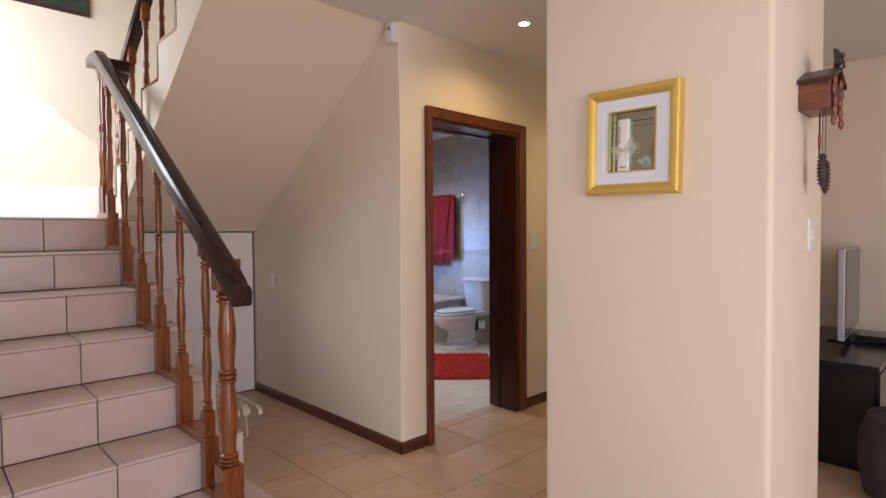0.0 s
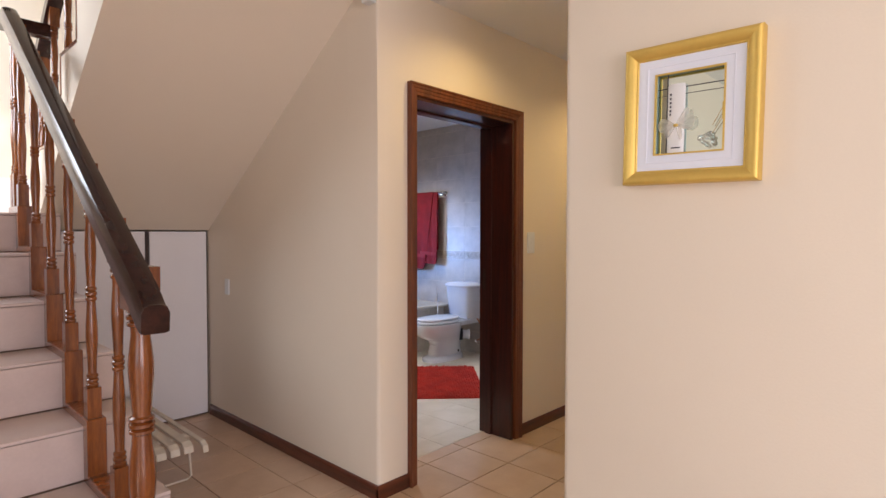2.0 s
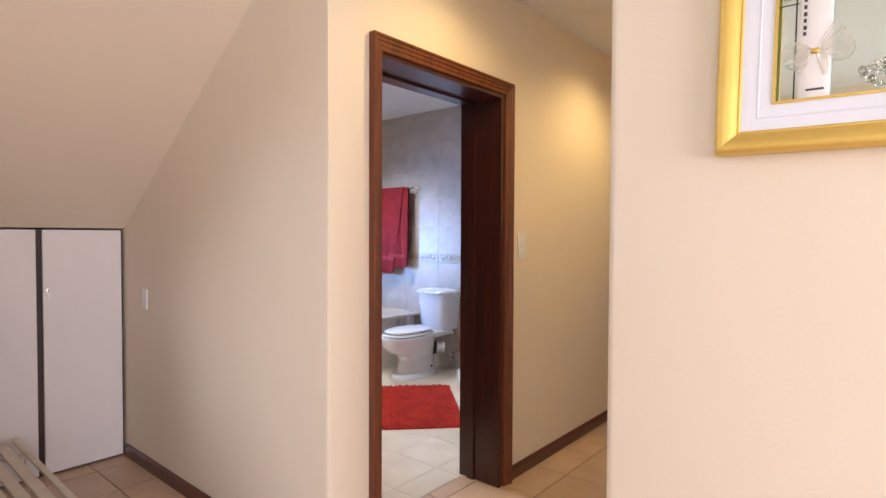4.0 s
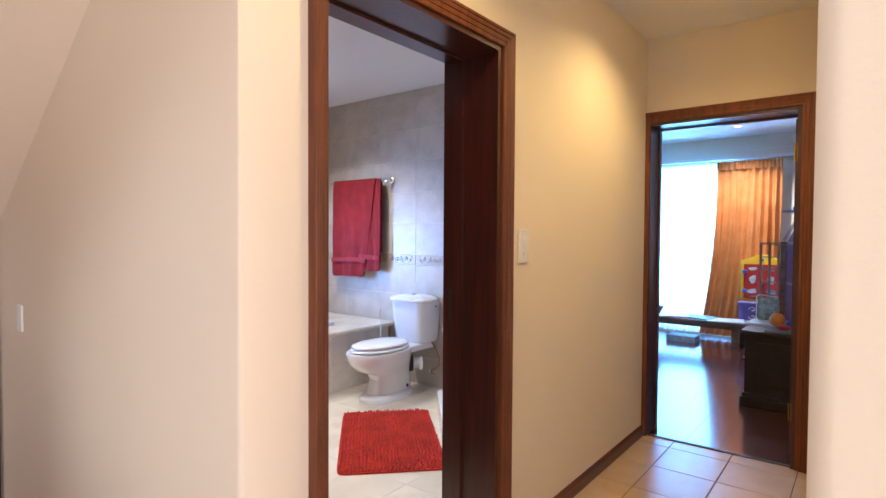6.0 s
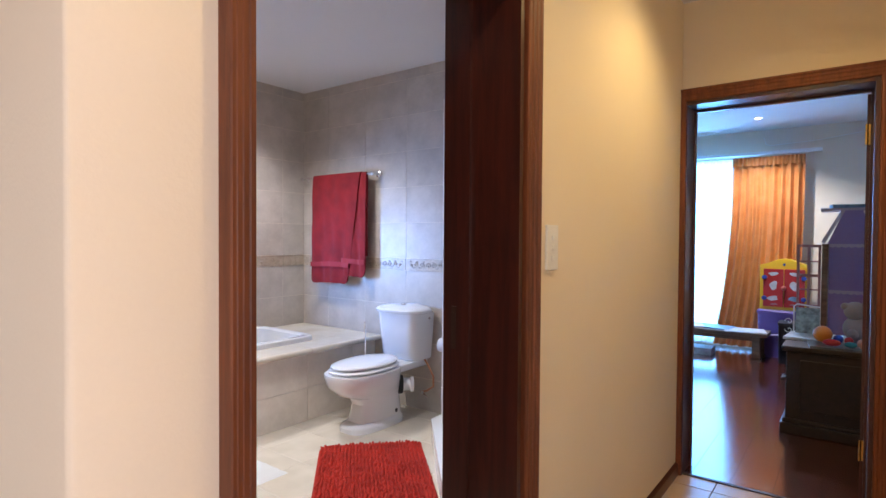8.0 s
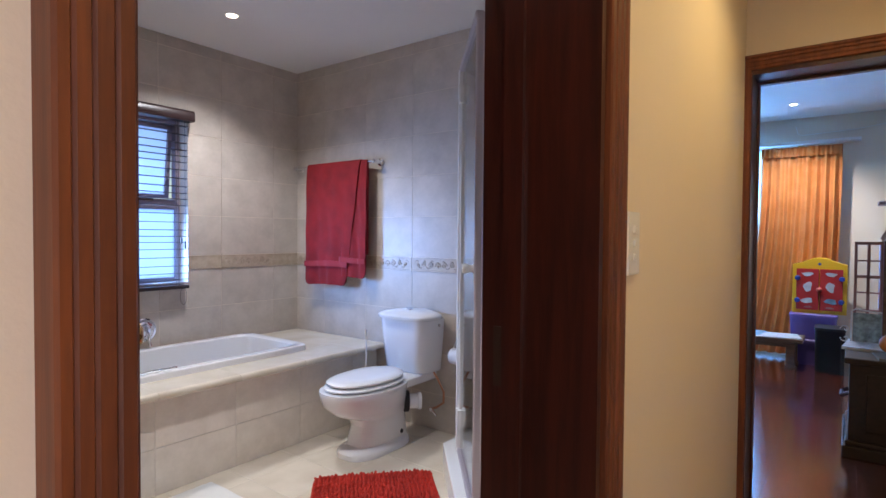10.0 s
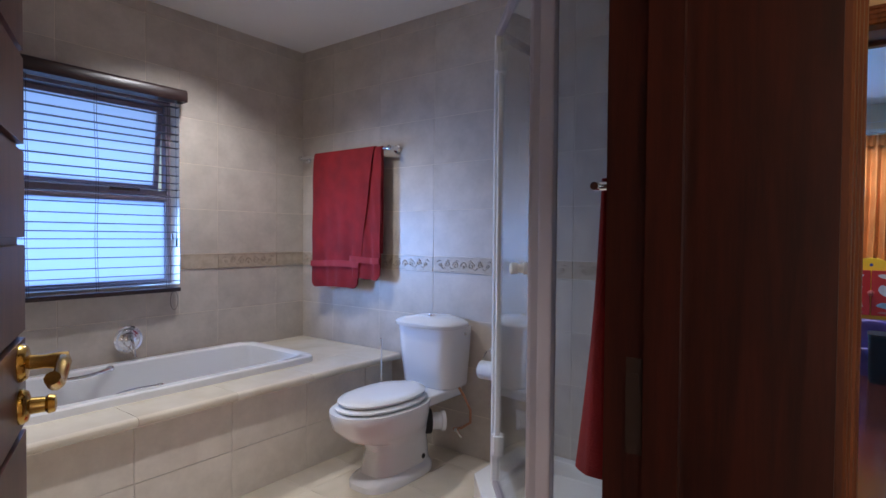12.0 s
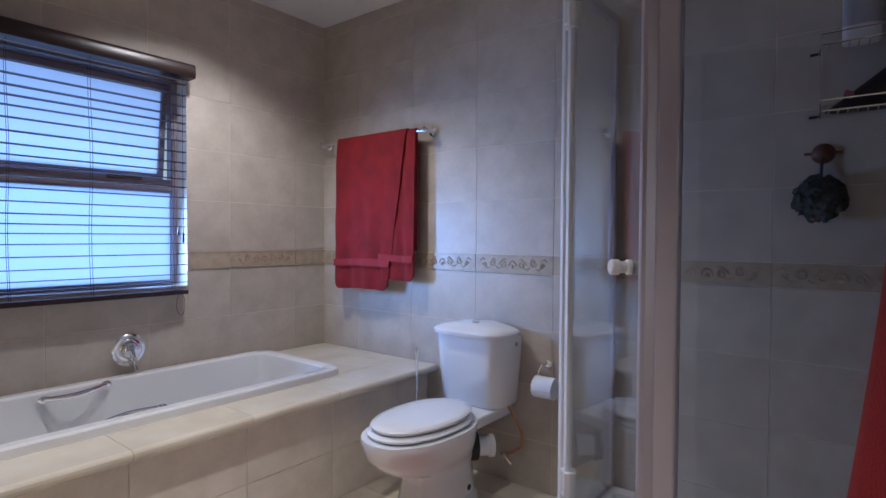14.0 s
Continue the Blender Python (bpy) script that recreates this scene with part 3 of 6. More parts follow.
def tiling(parent, axis, plane, out, us, vs, t, mat, gap=0.004, holes=(), name="tile"):
    """Tiles between the joint lines us and vs on a floor (axis z) or a wall."""
    for u0, u1 in zip(us, us[1:]):
        for v0, v1 in zip(vs, vs[1:]):
            pieces = [(u0, u1, v0, v1)]
            for h in holes:
                cut = []
                for a, b, c, d in pieces:
                    if b <= h[0] or a >= h[1] or d <= h[2] or c >= h[3]:
                        cut.append((a, b, c, d))
                        continue
                    if a < h[0]:
                        cut.append((a, h[0], c, d))
                    if b > h[1]:
                        cut.append((h[1], b, c, d))
                    if c < h[2]:
                        cut.append((max(a, h[0]), min(b, h[1]), c, h[2]))
                    if d > h[3]:
                        cut.append((max(a, h[0]), min(b, h[1]), h[3], d))
                pieces = cut
            for a, b, c, d in pieces:
                w, h2 = b - a - gap, d - c - gap
                if w < 0.012 or h2 < 0.012:
                    continue
                cu, cv = (a + b) / 2, (c + d) / 2
                if axis == "z":
                    m = pose(cu, cv, plane)
                elif axis == "y":
                    m = pose(cu, plane, cv, 90 if out < 0 else -90)
                else:
                    m = Matrix.Translation((plane, cu, cv)) @ Matrix(((0, 0, out, 0), (out, 0, 0, 0), (0, 1, 0, 0), (0, 0, 0, 1)))
                    if out < 0:
                        m = Matrix.Translation((plane, cu, cv)) @ Matrix(((0, 0, -1, 0), (-1, 0, 0, 0), (0, 1, 0, 0), (0, 0, 0, 1)))
                tile(parent, w, h2, t, mat, m, name)


def joints(a, b, anchor, step):
    inner = [anchor + step * k for k in range(-60, 60) if a + 0.012 < anchor + step * k < b - 0.012]
    return [a, *inner, b]


SXJ = joints(SX0, SX1, 0.672, 0.335)
for k, (y, z) in enumerate(NOSE):
    back = NOSE[k + 1][0] - 0.010 if k < 6 else 5.6
    rows = joints(y - 0.014, back, y + 0.42, 0.335) if k == 6 else [y - 0.014, back]
    tiling(stairs, "z", z - 0.012, 1, SXJ, rows, 0.012, STEP_TILE, 0.005, name="tread_tile")
    tiling(stairs, "y", y, -1, SXJ, [z - RISE + 0.002, z - 0.013], 0.009, STEP_TILE, 0.005, name="riser_tile")

# the upper flight comes back over the cupboard; its underside slopes
def under(y):
    return 1.36 + 0.67 * (4.567 - y)


UY, UZ = 4.82, 1.40          # foot of the upper flight
up = [(UY, UZ - 0.04)]
yy, zz = UY, UZ
while zz < 2.80:
    zz += RISE
    up += [(yy, zz), (yy - RUN, zz)]
    yy -= RUN
up += [(yy, under(yy) + 0.02), (2.65, under(2.65)), (4.567, under(4.567))]
UX0 = 1.15
upper = tagged(link("stairs_upper", prism(bmesh.new(), up, "x", UX0, UW), PAINT), "cream plastered upper stair flight with sloping underside", "stairs", kind="structure")

# railing of the lower flight
BX = 1.028
railing = thing("stair_railing", "turned amber wooden balusters under dark polished handrail", "railing", (0, 0, 0))
outline = [(NOSE[0][0] + 0.0, NOSE[0][1])]
top, bottom = [], []
for k in range(7):
    y, z = NOSE[k]
    if k == 0:
        bottom += [(y + 0.015, z)]
        top += [(y + 0.015, z + 0.035)]
    else:
        bottom += [(y - 0.016, NOSE[k - 1][1]), (y - 0.016, z)]
        top += [(y - 0.072, NOSE[k - 1][1] + 0.035), (y - 0.072, z + 0.035)]
bottom += [(NOSE[6][0] + 0.19, NOSE[6][1])]
top += [(NOSE[6][0] + 0.19, NOSE[6][1] + 0.035)]
part("stepped_base", prism(bmesh.new(), bottom + top[::-1], "x", BX - 0.030, BX + 0.034), OAK, railing, "stepped amber wooden base rail", bevel=0.003, segments=1)
SLOPE = RISE / RUN


def rail_z(y):
    return 1.083 + SLOPE * (y - 2.10)


def baluster_mesh(height, block, head, thick=0.021, sq=0.0235):
    """A turned post: a square foot, vase turnings with rings, a square head."""
    bm = boxes((-sq, sq, -sq, sq, 0, block))
    h = height - block - head
    prof = [(0.018, 0), (0.021, 0.008), (0.021, 0.016), (0.016, 0.022), (0.021, 0.030), (0.021, 0.040), (0.016, 0.046), (0.020, 0.054), (0.020, 0.062), (0.015, 0.070)]
    body = [(0.0165, 0.16), (0.0192, 0.22), (0.0205, 0.28), (0.0195, 0.34), (0.0165, 0.41), (0.0148, 0.46)]
    mid = [(0.0145, 0.470), (0.0190, 0.478), (0.0190, 0.490), (0.0150, 0.496), (0.0195, 0.504), (0.0195, 0.518), (0.0150, 0.524), (0.0190, 0.532), (0.0190, 0.542), (0.0145, 0.550)]
    upper_ = [(0.0150, 0.58), (0.0168, 0.65), (0.0190, 0.72), (0.0192, 0.77), (0.0170, 0.83), (0.0145, 0.89)]
    k = thick / 0.021
    rows = [(r * k, block + z * 0.75) for r, z in prof]
    for r, f in body + mid + upper_:
        z = block + f * h
        if z > rows[-1][1] + 0.002:
            rows.append((r * k, z))
    t = block + h
    rows += [(0.0150 * k, t - 0.056), (0.020 * k, t - 0.050), (0.020 * k, t - 0.042), (0.015 * k, t - 0.036), (0.021 * k, t - 0.029), (0.021 * k, t - 0.021), (0.0155 * k, t - 0.015), (0.021 * k, t - 0.008), (0.018 * k, t)]
    lathe(bm, rows, n=14)
    box(bm, -sq, sq, -sq, sq, t, height)
    return bm


def post(parent, x, y, z, height, block, head, thick=0.021, sq=0.0235, name="baluster", label=""):
    ob = part(name, baluster_mesh(height, block, head, thick, sq), OAK, parent, label, smooth=True)
    ob.matrix_basis = pose(x, y, z)
    return ob


# newel on the lowest tread, then one baluster a tread
yn = NOSE[0][0] + 0.06
post(railing, BX, yn, NOSE[0][1] + 0.03, rail_z(yn) - 0.035 - NOSE[0][1] - 0.03, 0.15, 0.13, 0.040, 0.044, "newel_post", "thick turned amber newel post")
for k in range(1, 7):
    y = NOSE[k][0] - 0.03
    post(railing, BX, y, NOSE[k][1] + 0.034, rail_z(y) - 0.03 - NOSE[k][1] - 0.034, 0.115, 0.15)
for y in (NOSE[6][0] + 0.085, NOSE[6][0] + 0.155):
    post(railing, BX, y, NOSE[6][1] + 0.034, rail_z(NOSE[6][0]) - 0.06 + 0.02 - NOSE[6][1], 0.18, 0.06)


def rail_loop(c, d, w=0.037, h=0.040):
    """The handrail's section at c, square to the direction d."""
    d = Vector(d).normalized()
    s = d.cross(Vector((0, 0, 1))).normalized()
    u = s.cross(d)
    shape = [(-1, -0.9), (-0.7, -1), (0.7, -1), (1, -0.9), (1.0, -0.2), (1.0, 0.4), (0.8, 0.85), (0.4, 1.0), (-0.4, 1.0), (-0.8, 0.85), (-1.0, 0.4), (-1.0, -0.2)]
    return [Vector(c) + s * a * w + u * b * h for a, b in shape]


bm = bmesh.new()
D = (0, 1, SLOPE)
y0 = 2.130
RAX = BX - 0.040
path = [((RAX, y0 - 0.004, rail_z(y0) - 0.004), (0, 1, 0.10)), ((RAX, y0 + 0.012, rail_z(y0) - 0.001), (0, 1, 0.2)), ((RAX, y0 + 0.05, rail_z(y0 + 0.05) - 0.004), (0, 1, 0.5))]
path += [((RAX, y, rail_z(y)), D) for y in (y0 + 0.09, 2.8, 3.5, 4.10)]
path += [((RAX, 4.18, rail_z(4.18) - 0.004), (0, 1, 0.4)), ((RAX, 4.26, rail_z(4.18) + 0.004), (0, 1, 0)), ((RAX, 4.37, rail_z(4.18) + 0.004), (0, 1, 0))]
rings(bm, [rail_loop(path[0][0], path[0][1], 0.030, 0.032)] + [rail_loop(c, d) for c, d in path])
part("handrail", bm, RAIL_WOOD, railing, "dark polished handrail with rounded end", smooth=True)
bm = rings(bmesh.new(), [rail_loop((BX + a, 4.34, rail_z(4.18) + 0.004), (1, 0, 0)) for a in (0.02, 0.20)])
part("handrail", bm, RAIL_WOOD, railing, smooth=True)

# railing of the upper flight
railing_2 = thing("stair_railing", "turned amber balusters of the upper stair flight", "railing", (0, 0, 0))
UBX = UX0 + 0.06


def up_rail(y):
    return 2.53 + SLOPE * (4.45 - y)


post(railing_2, UBX, 4.64, 1.61, up_rail(4.64) - 1.61, 0.24, 0.14, 0.034, 0.036, "newel_post")
for k in range(1, 6):
    y, z = UY - RUN * (k - 1) - 0.20, UZ + RISE * k
    post(railing_2, UBX, y, z, up_rail(y) - z, 0.11, 0.12)
bm = rings(bmesh.new(), [rail_loop((UBX, y, up_rail(y) + 0.02), (0, -1, SLOPE)) for y in (4.66, 4.2, 3.6, 3.0)])
part("handrail", bm, RAIL_WOOD, railing_2, smooth=True)
bm = bmesh.new()
for k in range(1, 7):
    y, z = UY - RUN * (k - 1), UZ + RISE * k
    box(bm, UX0 - 0.004, UX0 + 0.008, y - RUN, y + 0.006, z - 0.006, z + 0.010)
    box(bm, UX0 - 0.004, UX0 + 0.008, y - 0.008, y + 0.006, z - RISE + 0.010, z - 0.006)
part("edge_trim", bm, OAK, railing_2, "thin brown edge along the stepped side")

# ---------------------------------------------------------------- cupboard under the stairs
cupboard = thing("cupboard", "white melamine cupboard doors under the stair landing", "cupboard", (0, 4.567, 0))
part("carcass", boxes((1.245, 2.185, 0.022, 0.06, 0.0, 1.352)), DARK_EDGE, cupboard, "dark brown frame behind doors")
for x0, x1 in ((1.26, 1.755), (1.785, 2.172)):
    d = part("cupboard_door", boxes((x0, x1, 0.0, 0.018, 0.012, 1.349)), WHITE_BOARD, cupboard, bevel=0.0015, segments=1)
bm = boxes((1.800, 1.812, -0.004, 0.0, 1.005, 1.035))
turned(bm, [(0.0005, 0), (0.006, 0), (0.006, 0.012), (0.0005, 0.014)], Matrix.Translation((1.806, -0.003, 1.02)) @ Matrix.Rotation(radians(90), 4, "X"), 10)
box(bm, 1.803, 1.809, -0.013, -0.010, 0.965, 1.01)
part("lock_key", bm, CHROME, d, "small metal lock with key hanging")

# ---------------------------------------------------------------- picture on the pillar
picture = thing("picture_frame", "square gold shadow-box frame with candle on cream wall", "picture", (2.075, 1.102, 1.679))
picture.rotation_euler.x = radians(1.1)
P = 0.19
GP = [(0, 0.004), (0, 0.029), (0.002, 0.031), (0.005, 0.031), (0.006, 0.0325), (0.010, 0.0365), (0.014, 0.0395), (0.018, 0.0418), (0.022, 0.0435), (0.026, 0.0445), (0.030, 0.0448), (0.034, 0.0435), (0.037, 0.0410), (0.039, 0.0370), (0.040, 0.032), (0.040, 0.002), (0.034, 0.0)]
pw, ph = 0.145, 0.161
at = lambda u, z, d: (-d, u, z)
part("gold_frame", frame_loop(bmesh.new(), -pw, pw, -ph, ph, GP, at, True), GOLD, picture, "wide gold moulding")
part("backing", boxes((-0.003, 0.0, -pw - 0.03, pw + 0.03, -ph - 0.03, ph + 0.03)), DARK_EDGE, picture)
iw, ih = 0.096, 0.117
part("mount", frame_loop(bmesh.new(), -iw, iw, -ih, ih, [(0, 0.022), (0, 0.026), (0.020, 0.026), (0.021, 0.0275), (0.0225, 0.0275), (0.0235, 0.026), (0.052, 0.026), (0.052, 0.022)], at, True), MOUNT, picture, "white mount card with fine line")
part("gold_slip", frame_loop(bmesh.new(), -iw + 0.004, iw - 0.004, -ih + 0.004, ih - 0.004, [(0, 0.020), (0, 0.029), (0.0045, 0.029), (0.0045, 0.020)], at, True), GOLD, picture)
part("mirror_back", boxes((-0.0055, -0.0035, -iw - 0.01, iw + 0.01, -ih - 0.01, ih + 0.01)), MIRROR, picture, "mirrored back panel")
# mirror sides: their pale teal reflection is put in as a flat colour
bm = boxes((-0.0225, -0.0055, -iw - 0.006, -iw - 0.003, -ih, ih), (-0.0225, -0.0055, iw + 0.003, iw + 0.006, -ih, ih), (-0.0225, -0.0055, -iw, iw, ih + 0.001, ih + 0.004))
part("mirror_side", bm, plain("flat_teal_mirror_tone", (0.55, 0.66, 0.66), 0.15), picture, "mirror side strip in flat pale teal")
bm = boxes((-0.0075, -0.0055, -iw, iw, ih - 0.0415, ih - 0.0395), (-0.0075, -0.0055, iw - 0.0295, iw - 0.0275, -ih, ih), (-0.0075, -0.0055, -iw, iw, ih - 0.0608, ih - 0.0598))
part("mirror_joint", bm, CORD, picture, "dark line between mirror strips")
bm = lathe(bmesh.new(), [(0.001, -ih + 0.001), (0.0075, -ih + 0.001), (0.0078, 0.080), (0.007, 0.085), (0.001, 0.086)], n=16)
for v in bm.verts:
    v.co.y = v.co.y * 3.2 + 0.038
    v.co.x = v.co.x * 0.95 - 0.0140
part("candle", bm, CANDLE, picture, "thick white candle", smooth=True)
for z, w in ((0.055, 0.0035), (0.043, 0.003), (0.031, 0.0035), (0.020, 0.003), (0.008, 0.0035), (-0.002, 0.003)):
    part("printed_mark", boxes((-0.0213, -0.0203, 0.0535 - w, 0.0535 + w * 0.4, z - 0.0032, z + 0.0032)), CORD, picture)
part("printed_line", boxes((-0.0217, -0.0207, 0.022, 0.048, -0.100, -0.0965)), CORD, picture)
HUB = Vector((-0.0215, 0.036, -0.034))
for sgn, tilt, reach in ((-1, 0.25, 0.052), (1, 0.05, 0.050), (-0.8, 0.95, 0.046), (0.7, -0.5, 0.044), (-0.45, -0.8, 0.040)):
    bm = bmesh.new()
    pts = [HUB + Vector((0, sgn * reach * math.sin(a), 0.036 * math.sin(a) * tilt + 0.020 * math.sin(2 * a))) for a in np.linspace(0, math.pi, 14)]
    tube(bm, pts, 0.0009, 5)
    loop = [bm.verts.new(p + Vector((0.0012 * math.sin(3 * i), 0, 0))) for i, p in enumerate(pts[1:-1])]
    hub = bm.verts.new(HUB + Vector((0.001, 0, 0)))
    for a, b in zip(loop, loop[1:]):
        bm.faces.new((hub, a, b))
    part("ribbon_loop", bm, RIBBON, picture, "gauze ribbon loop")
part("ribbon_knot", ball(bmesh.new(), HUB - Vector((0.001, 0, 0)), 0.006, 10, (0.5, 1.2, 0.8)), GOLD, picture, "small gilt bead knot", smooth=True)
shell = []
for k in range(13):
    a = math.pi * k / 12
    shell.append([(-0.010 - 0.007 * math.sin(a) * math.sin(math.pi * f), -0.048 + (0.026 * math.cos(a)) * math.sin(math.pi * f) * 0.55 - 0.030 * (f - 0.5), -0.092 + 0.012 * math.cos(a) * math.sin(math.pi * f) - 0.026 * (f - 0.5)) for f in np.linspace(0.02, 0.98, 9)])
part("shell", rings(bmesh.new(), shell, close_ends=False, closed=False), plain("pearly_shell", (0.66, 0.60, 0.52), 0.25), picture, "pale pearly shell", smooth=True)
part("gilt_clip", boxes((-0.0200, -0.0150, -0.0935, -0.0870, -0.030, 0.016)), GOLD, picture)
for z0, z1 in ((0.004, -0.044), (-0.024, -0.066)):
    part("gilt_wire", tube(bmesh.new(), [(-0.017, -0.088, z0), (-0.016, -0.062, z1)], 0.0008, 5), BRASS, picture)
bm = bmesh.new()
rng = random.Random(4)
for k in range(22):
    ball(bm, (-0.014 + rng.uniform(-0.004, 0.003), -0.048 + rng.uniform(-0.022, 0.022), -0.086 + rng.uniform(-0.014, 0.022)), rng.uniform(0.003, 0.0065), 7)
part("glass_beads", bm, glass("sparkling_glass_bead", (0.92, 0.90, 0.86), 0.05, thin=False), picture, "cluster of clear beads and shell", smooth=True)

# ---------------------------------------------------------------- switches, sensor, sockets
def switch_plate(name, label, m, w, h, rockers):
    ob = thing(name, label, "switch")
    ob.matrix_world = m
    part("plate", boxes((-w / 2, w / 2, -0.009, 0, -h / 2, h / 2)), WHITE_PLASTIC, ob, bevel=0.003)
    for k in range(rockers):
        z = (k - (rockers - 1) / 2) * h * 0.22
        part("rocker", boxes((-w * 0.13, w * 0.13, -0.0135, -0.008, z - h * 0.06, z + h * 0.06)), WHITE_PLASTIC, ob, bevel=0.002, segments=1)
    return ob


switch_plate("light_switch", "white three-rocker light switch on corridor wall", pose(3.515, DW, 1.276), 0.078, 0.142, 3)
switch_plate("light_switch", "white light switch on pillar side", pose(2.565, 0.635, 1.32), 0.075, 0.125, 2)
switch_plate("wall_socket", "white blank plate low beside stairs", pose(UW, 4.264, 0.963, 0, 0, -90), 0.06, 0.11, 0)
sensor = thing("motion_detector", "small white alarm detector high on wall corner", "sensor", (UW - 0.02, DW + 0.035, 2.525))
part("housing", boxes((-0.030, 0.020, -0.032, 0.030, -0.062, 0.055)), WHITE_PLASTIC, sensor, bevel=0.010, segments=3)
part("lens", boxes((-0.0345, -0.029, -0.010, 0.004, 0.008, 0.024)), material("red_sensor_lens", (0.35, 0.08, 0.06), 0.3), sensor)


def downlight(x, y, z):
    ob = thing("ceiling_lamp", "round recessed ceiling downlight, lit", "lamp", (x, y, z), group="recessed downlights")
    part("rim", lathe(bmesh.new(), [(0.030, -0.001), (0.034, -0.006), (0.046, -0.004), (0.047, 0.0), (0.030, 0.0)], n=28), WHITE_PLASTIC, ob, smooth=True)
    part("bulb", lathe(bmesh.new(), [(0.0005, -0.0045), (0.020, -0.0045), (0.029, -0.003), (0.0305, -0.0005), (0.0005, -0.0003)], n=24), BULB, ob, "glowing lamp glass", smooth=True)


for x, y, z, w, c in DOWNLIGHTS.values():
    downlight(x, y, z)

# ---------------------------------------------------------------- bathroom fittings
bath_tiles = {}
rows_up = [1.141, 1.416, 1.691, 1.966, 2.241, 2.516, CEIL]
rows_low = [0.0, 0.24, 0.51, 0.78, 1.048]
window_hole = (2.95, 4.21, 0.96, 2.06)
W_N = bpy.data.objects["wall_bathroom_window"]
W_E = bpy.data.objects["wall_corridor_end"]
W_S = bpy.data.objects["wall_door_side"]
W_W = bpy.data.objects["wall_beside_stairs"]
tiles_n, tiles_e = joints(UWB, EW, 4.457, 0.44), joints(DWB, BN, 4.62, 0.445)

# built-in bath deck
deck = thing("bath_surround", "tiled bath surround with beige marble deck", "bath surround", (0, 0, 0))
part("apron_core", boxes((UWB, EW - 0.010, 4.942, 5.05, 0, 0.485)), BATH_GROUT, deck)
DZ, TX0, TX1, TY0, TY1 = 0.525, 2.98, 4.655, 5.10, 5.80


def deck_slab(x0, x1, y0, y1, nose):
    if nose:
        bm = bmesh.new()
        prof = [(y1, DZ - 0.035), (y1, DZ), (y0 + 0.02, DZ), (y0 + 0.009, DZ - 0.003), (y0 + 0.002, DZ - 0.010), (y0, DZ - 0.020), (y0 + 0.003, DZ - 0.031), (y0 + 0.010, DZ - 0.038), (y0 + 0.02, DZ - 0.040)]
        prism(bm, prof, "x", x0, x1)
    else:
        bm = boxes((x0, x1, y0, y1, DZ - 0.035, DZ))
    part("deck_slab", bm, DECK, deck)


dj = joints(UWB, EW - 0.010, 3.545, 0.44)
for a, b in zip(dj, dj[1:]):
    deck_slab(a + 0.001, b - 0.001, 4.868, TY0 + 0.03, True)
deck_slab(TX1 - 0.03, EW - 0.010, TY0 + 0.032, BN - 0.010, False)
deck_slab(UWB, TX0 + 0.03, TY0 + 0.032, BN - 0.010, False)
deck_slab(TX0 + 0.032, TX1 - 0.032, TY1 - 0.02, BN - 0.010, False)
tiling(deck, "y", 4.942, -1, joints(UWB, EW - 0.010, 3.997, 0.44), [0.0, 0.235, 0.486], 0.004, LIT_APRON_TILE, 0.002, name="apron_tile")

# the bathtub
tub = thing("bathtub", "white acrylic built-in bathtub with rounded basin", "bathtub", ((TX0 + TX1) / 2, (TY0 + TY1) / 2, DZ))
L, B = (TX1 - TX0) / 2, (TY1 - TY0) / 2
loops = [rounded(0, 0, L, B, 0.0, 48, 14), rounded(0, 0, L - 0.002, B - 0.002, 0.030, 48, 14), rounded(0, 0, L - 0.010, B - 0.010, 0.038, 48, 14),
         rounded(0, 0.0, L - 0.050, B - 0.050, 0.038, 48, 14), rounded(0, 0, L - 0.064, B - 0.062, 0.028, 48, 12),
         rounded(0.01, 0, L - 0.10, B - 0.085, -0.12, 48, 7, front=L - 0.17), rounded(0.02, 0, L - 0.14, B - 0.11, -0.34, 48, 6, front=L - 0.36),
         rounded(0.02, 0, L - 0.19, B - 0.15, -0.40, 48, 5, front=L - 0.44)]
bm = bmesh.new()
rings(bm, loops, close_ends=False)
bm.faces.new([v for v in bm.verts][-48:])
bmesh.ops.recalc_face_normals(bm, faces=bm.faces)
part("basin", bm, ACRYLIC, tub, smooth=True)
for yside, s in ((B - 0.075, -1), (-B + 0.075, 1)):
    bm = bmesh.new()
    pts = [(-0.28 + 0.24 * f, yside + s * (0.004 + 0.045 * math.sin(math.pi * f)), 0.006 + 0.018 * f) for f in np.linspace(0, 1, 13)]
    tube(bm, pts, 0.012, 10)
    for x, y, z in (pts[0], pts[-1]):
        ball(bm, (x, y, z), 0.017, 10, (1.3, 0.8, 1))
    part("grip", bm, CHROME, tub, "chrome grab handle", smooth=True)

# wall mixer over the bath
mixer = thing("bath_mixer", "round chrome bath mixer on tiled wall", "tap", (3.915, BN - 0.010, 0.67))
back = Matrix.Rotation(radians(90), 4, "X")
part("rose", turned(bmesh.new(), [(0.0005, 0), (0.078, 0), (0.078, 0.006), (0.070, 0.013), (0.058, 0.013), (0.054, 0.018), (0.040, 0.022), (0.034, 0.040), (0.024, 0.045), (0.0005, 0.046)], back, 32), CHROME, mixer, smooth=True)
part("lever", tube(bmesh.new(), [(0, -0.040, 0.0), (0, -0.055, -0.012), (0, -0.070, -0.042), (0, -0.074, -0.078)], 0.009, 10), CHROME, mixer, smooth=True)
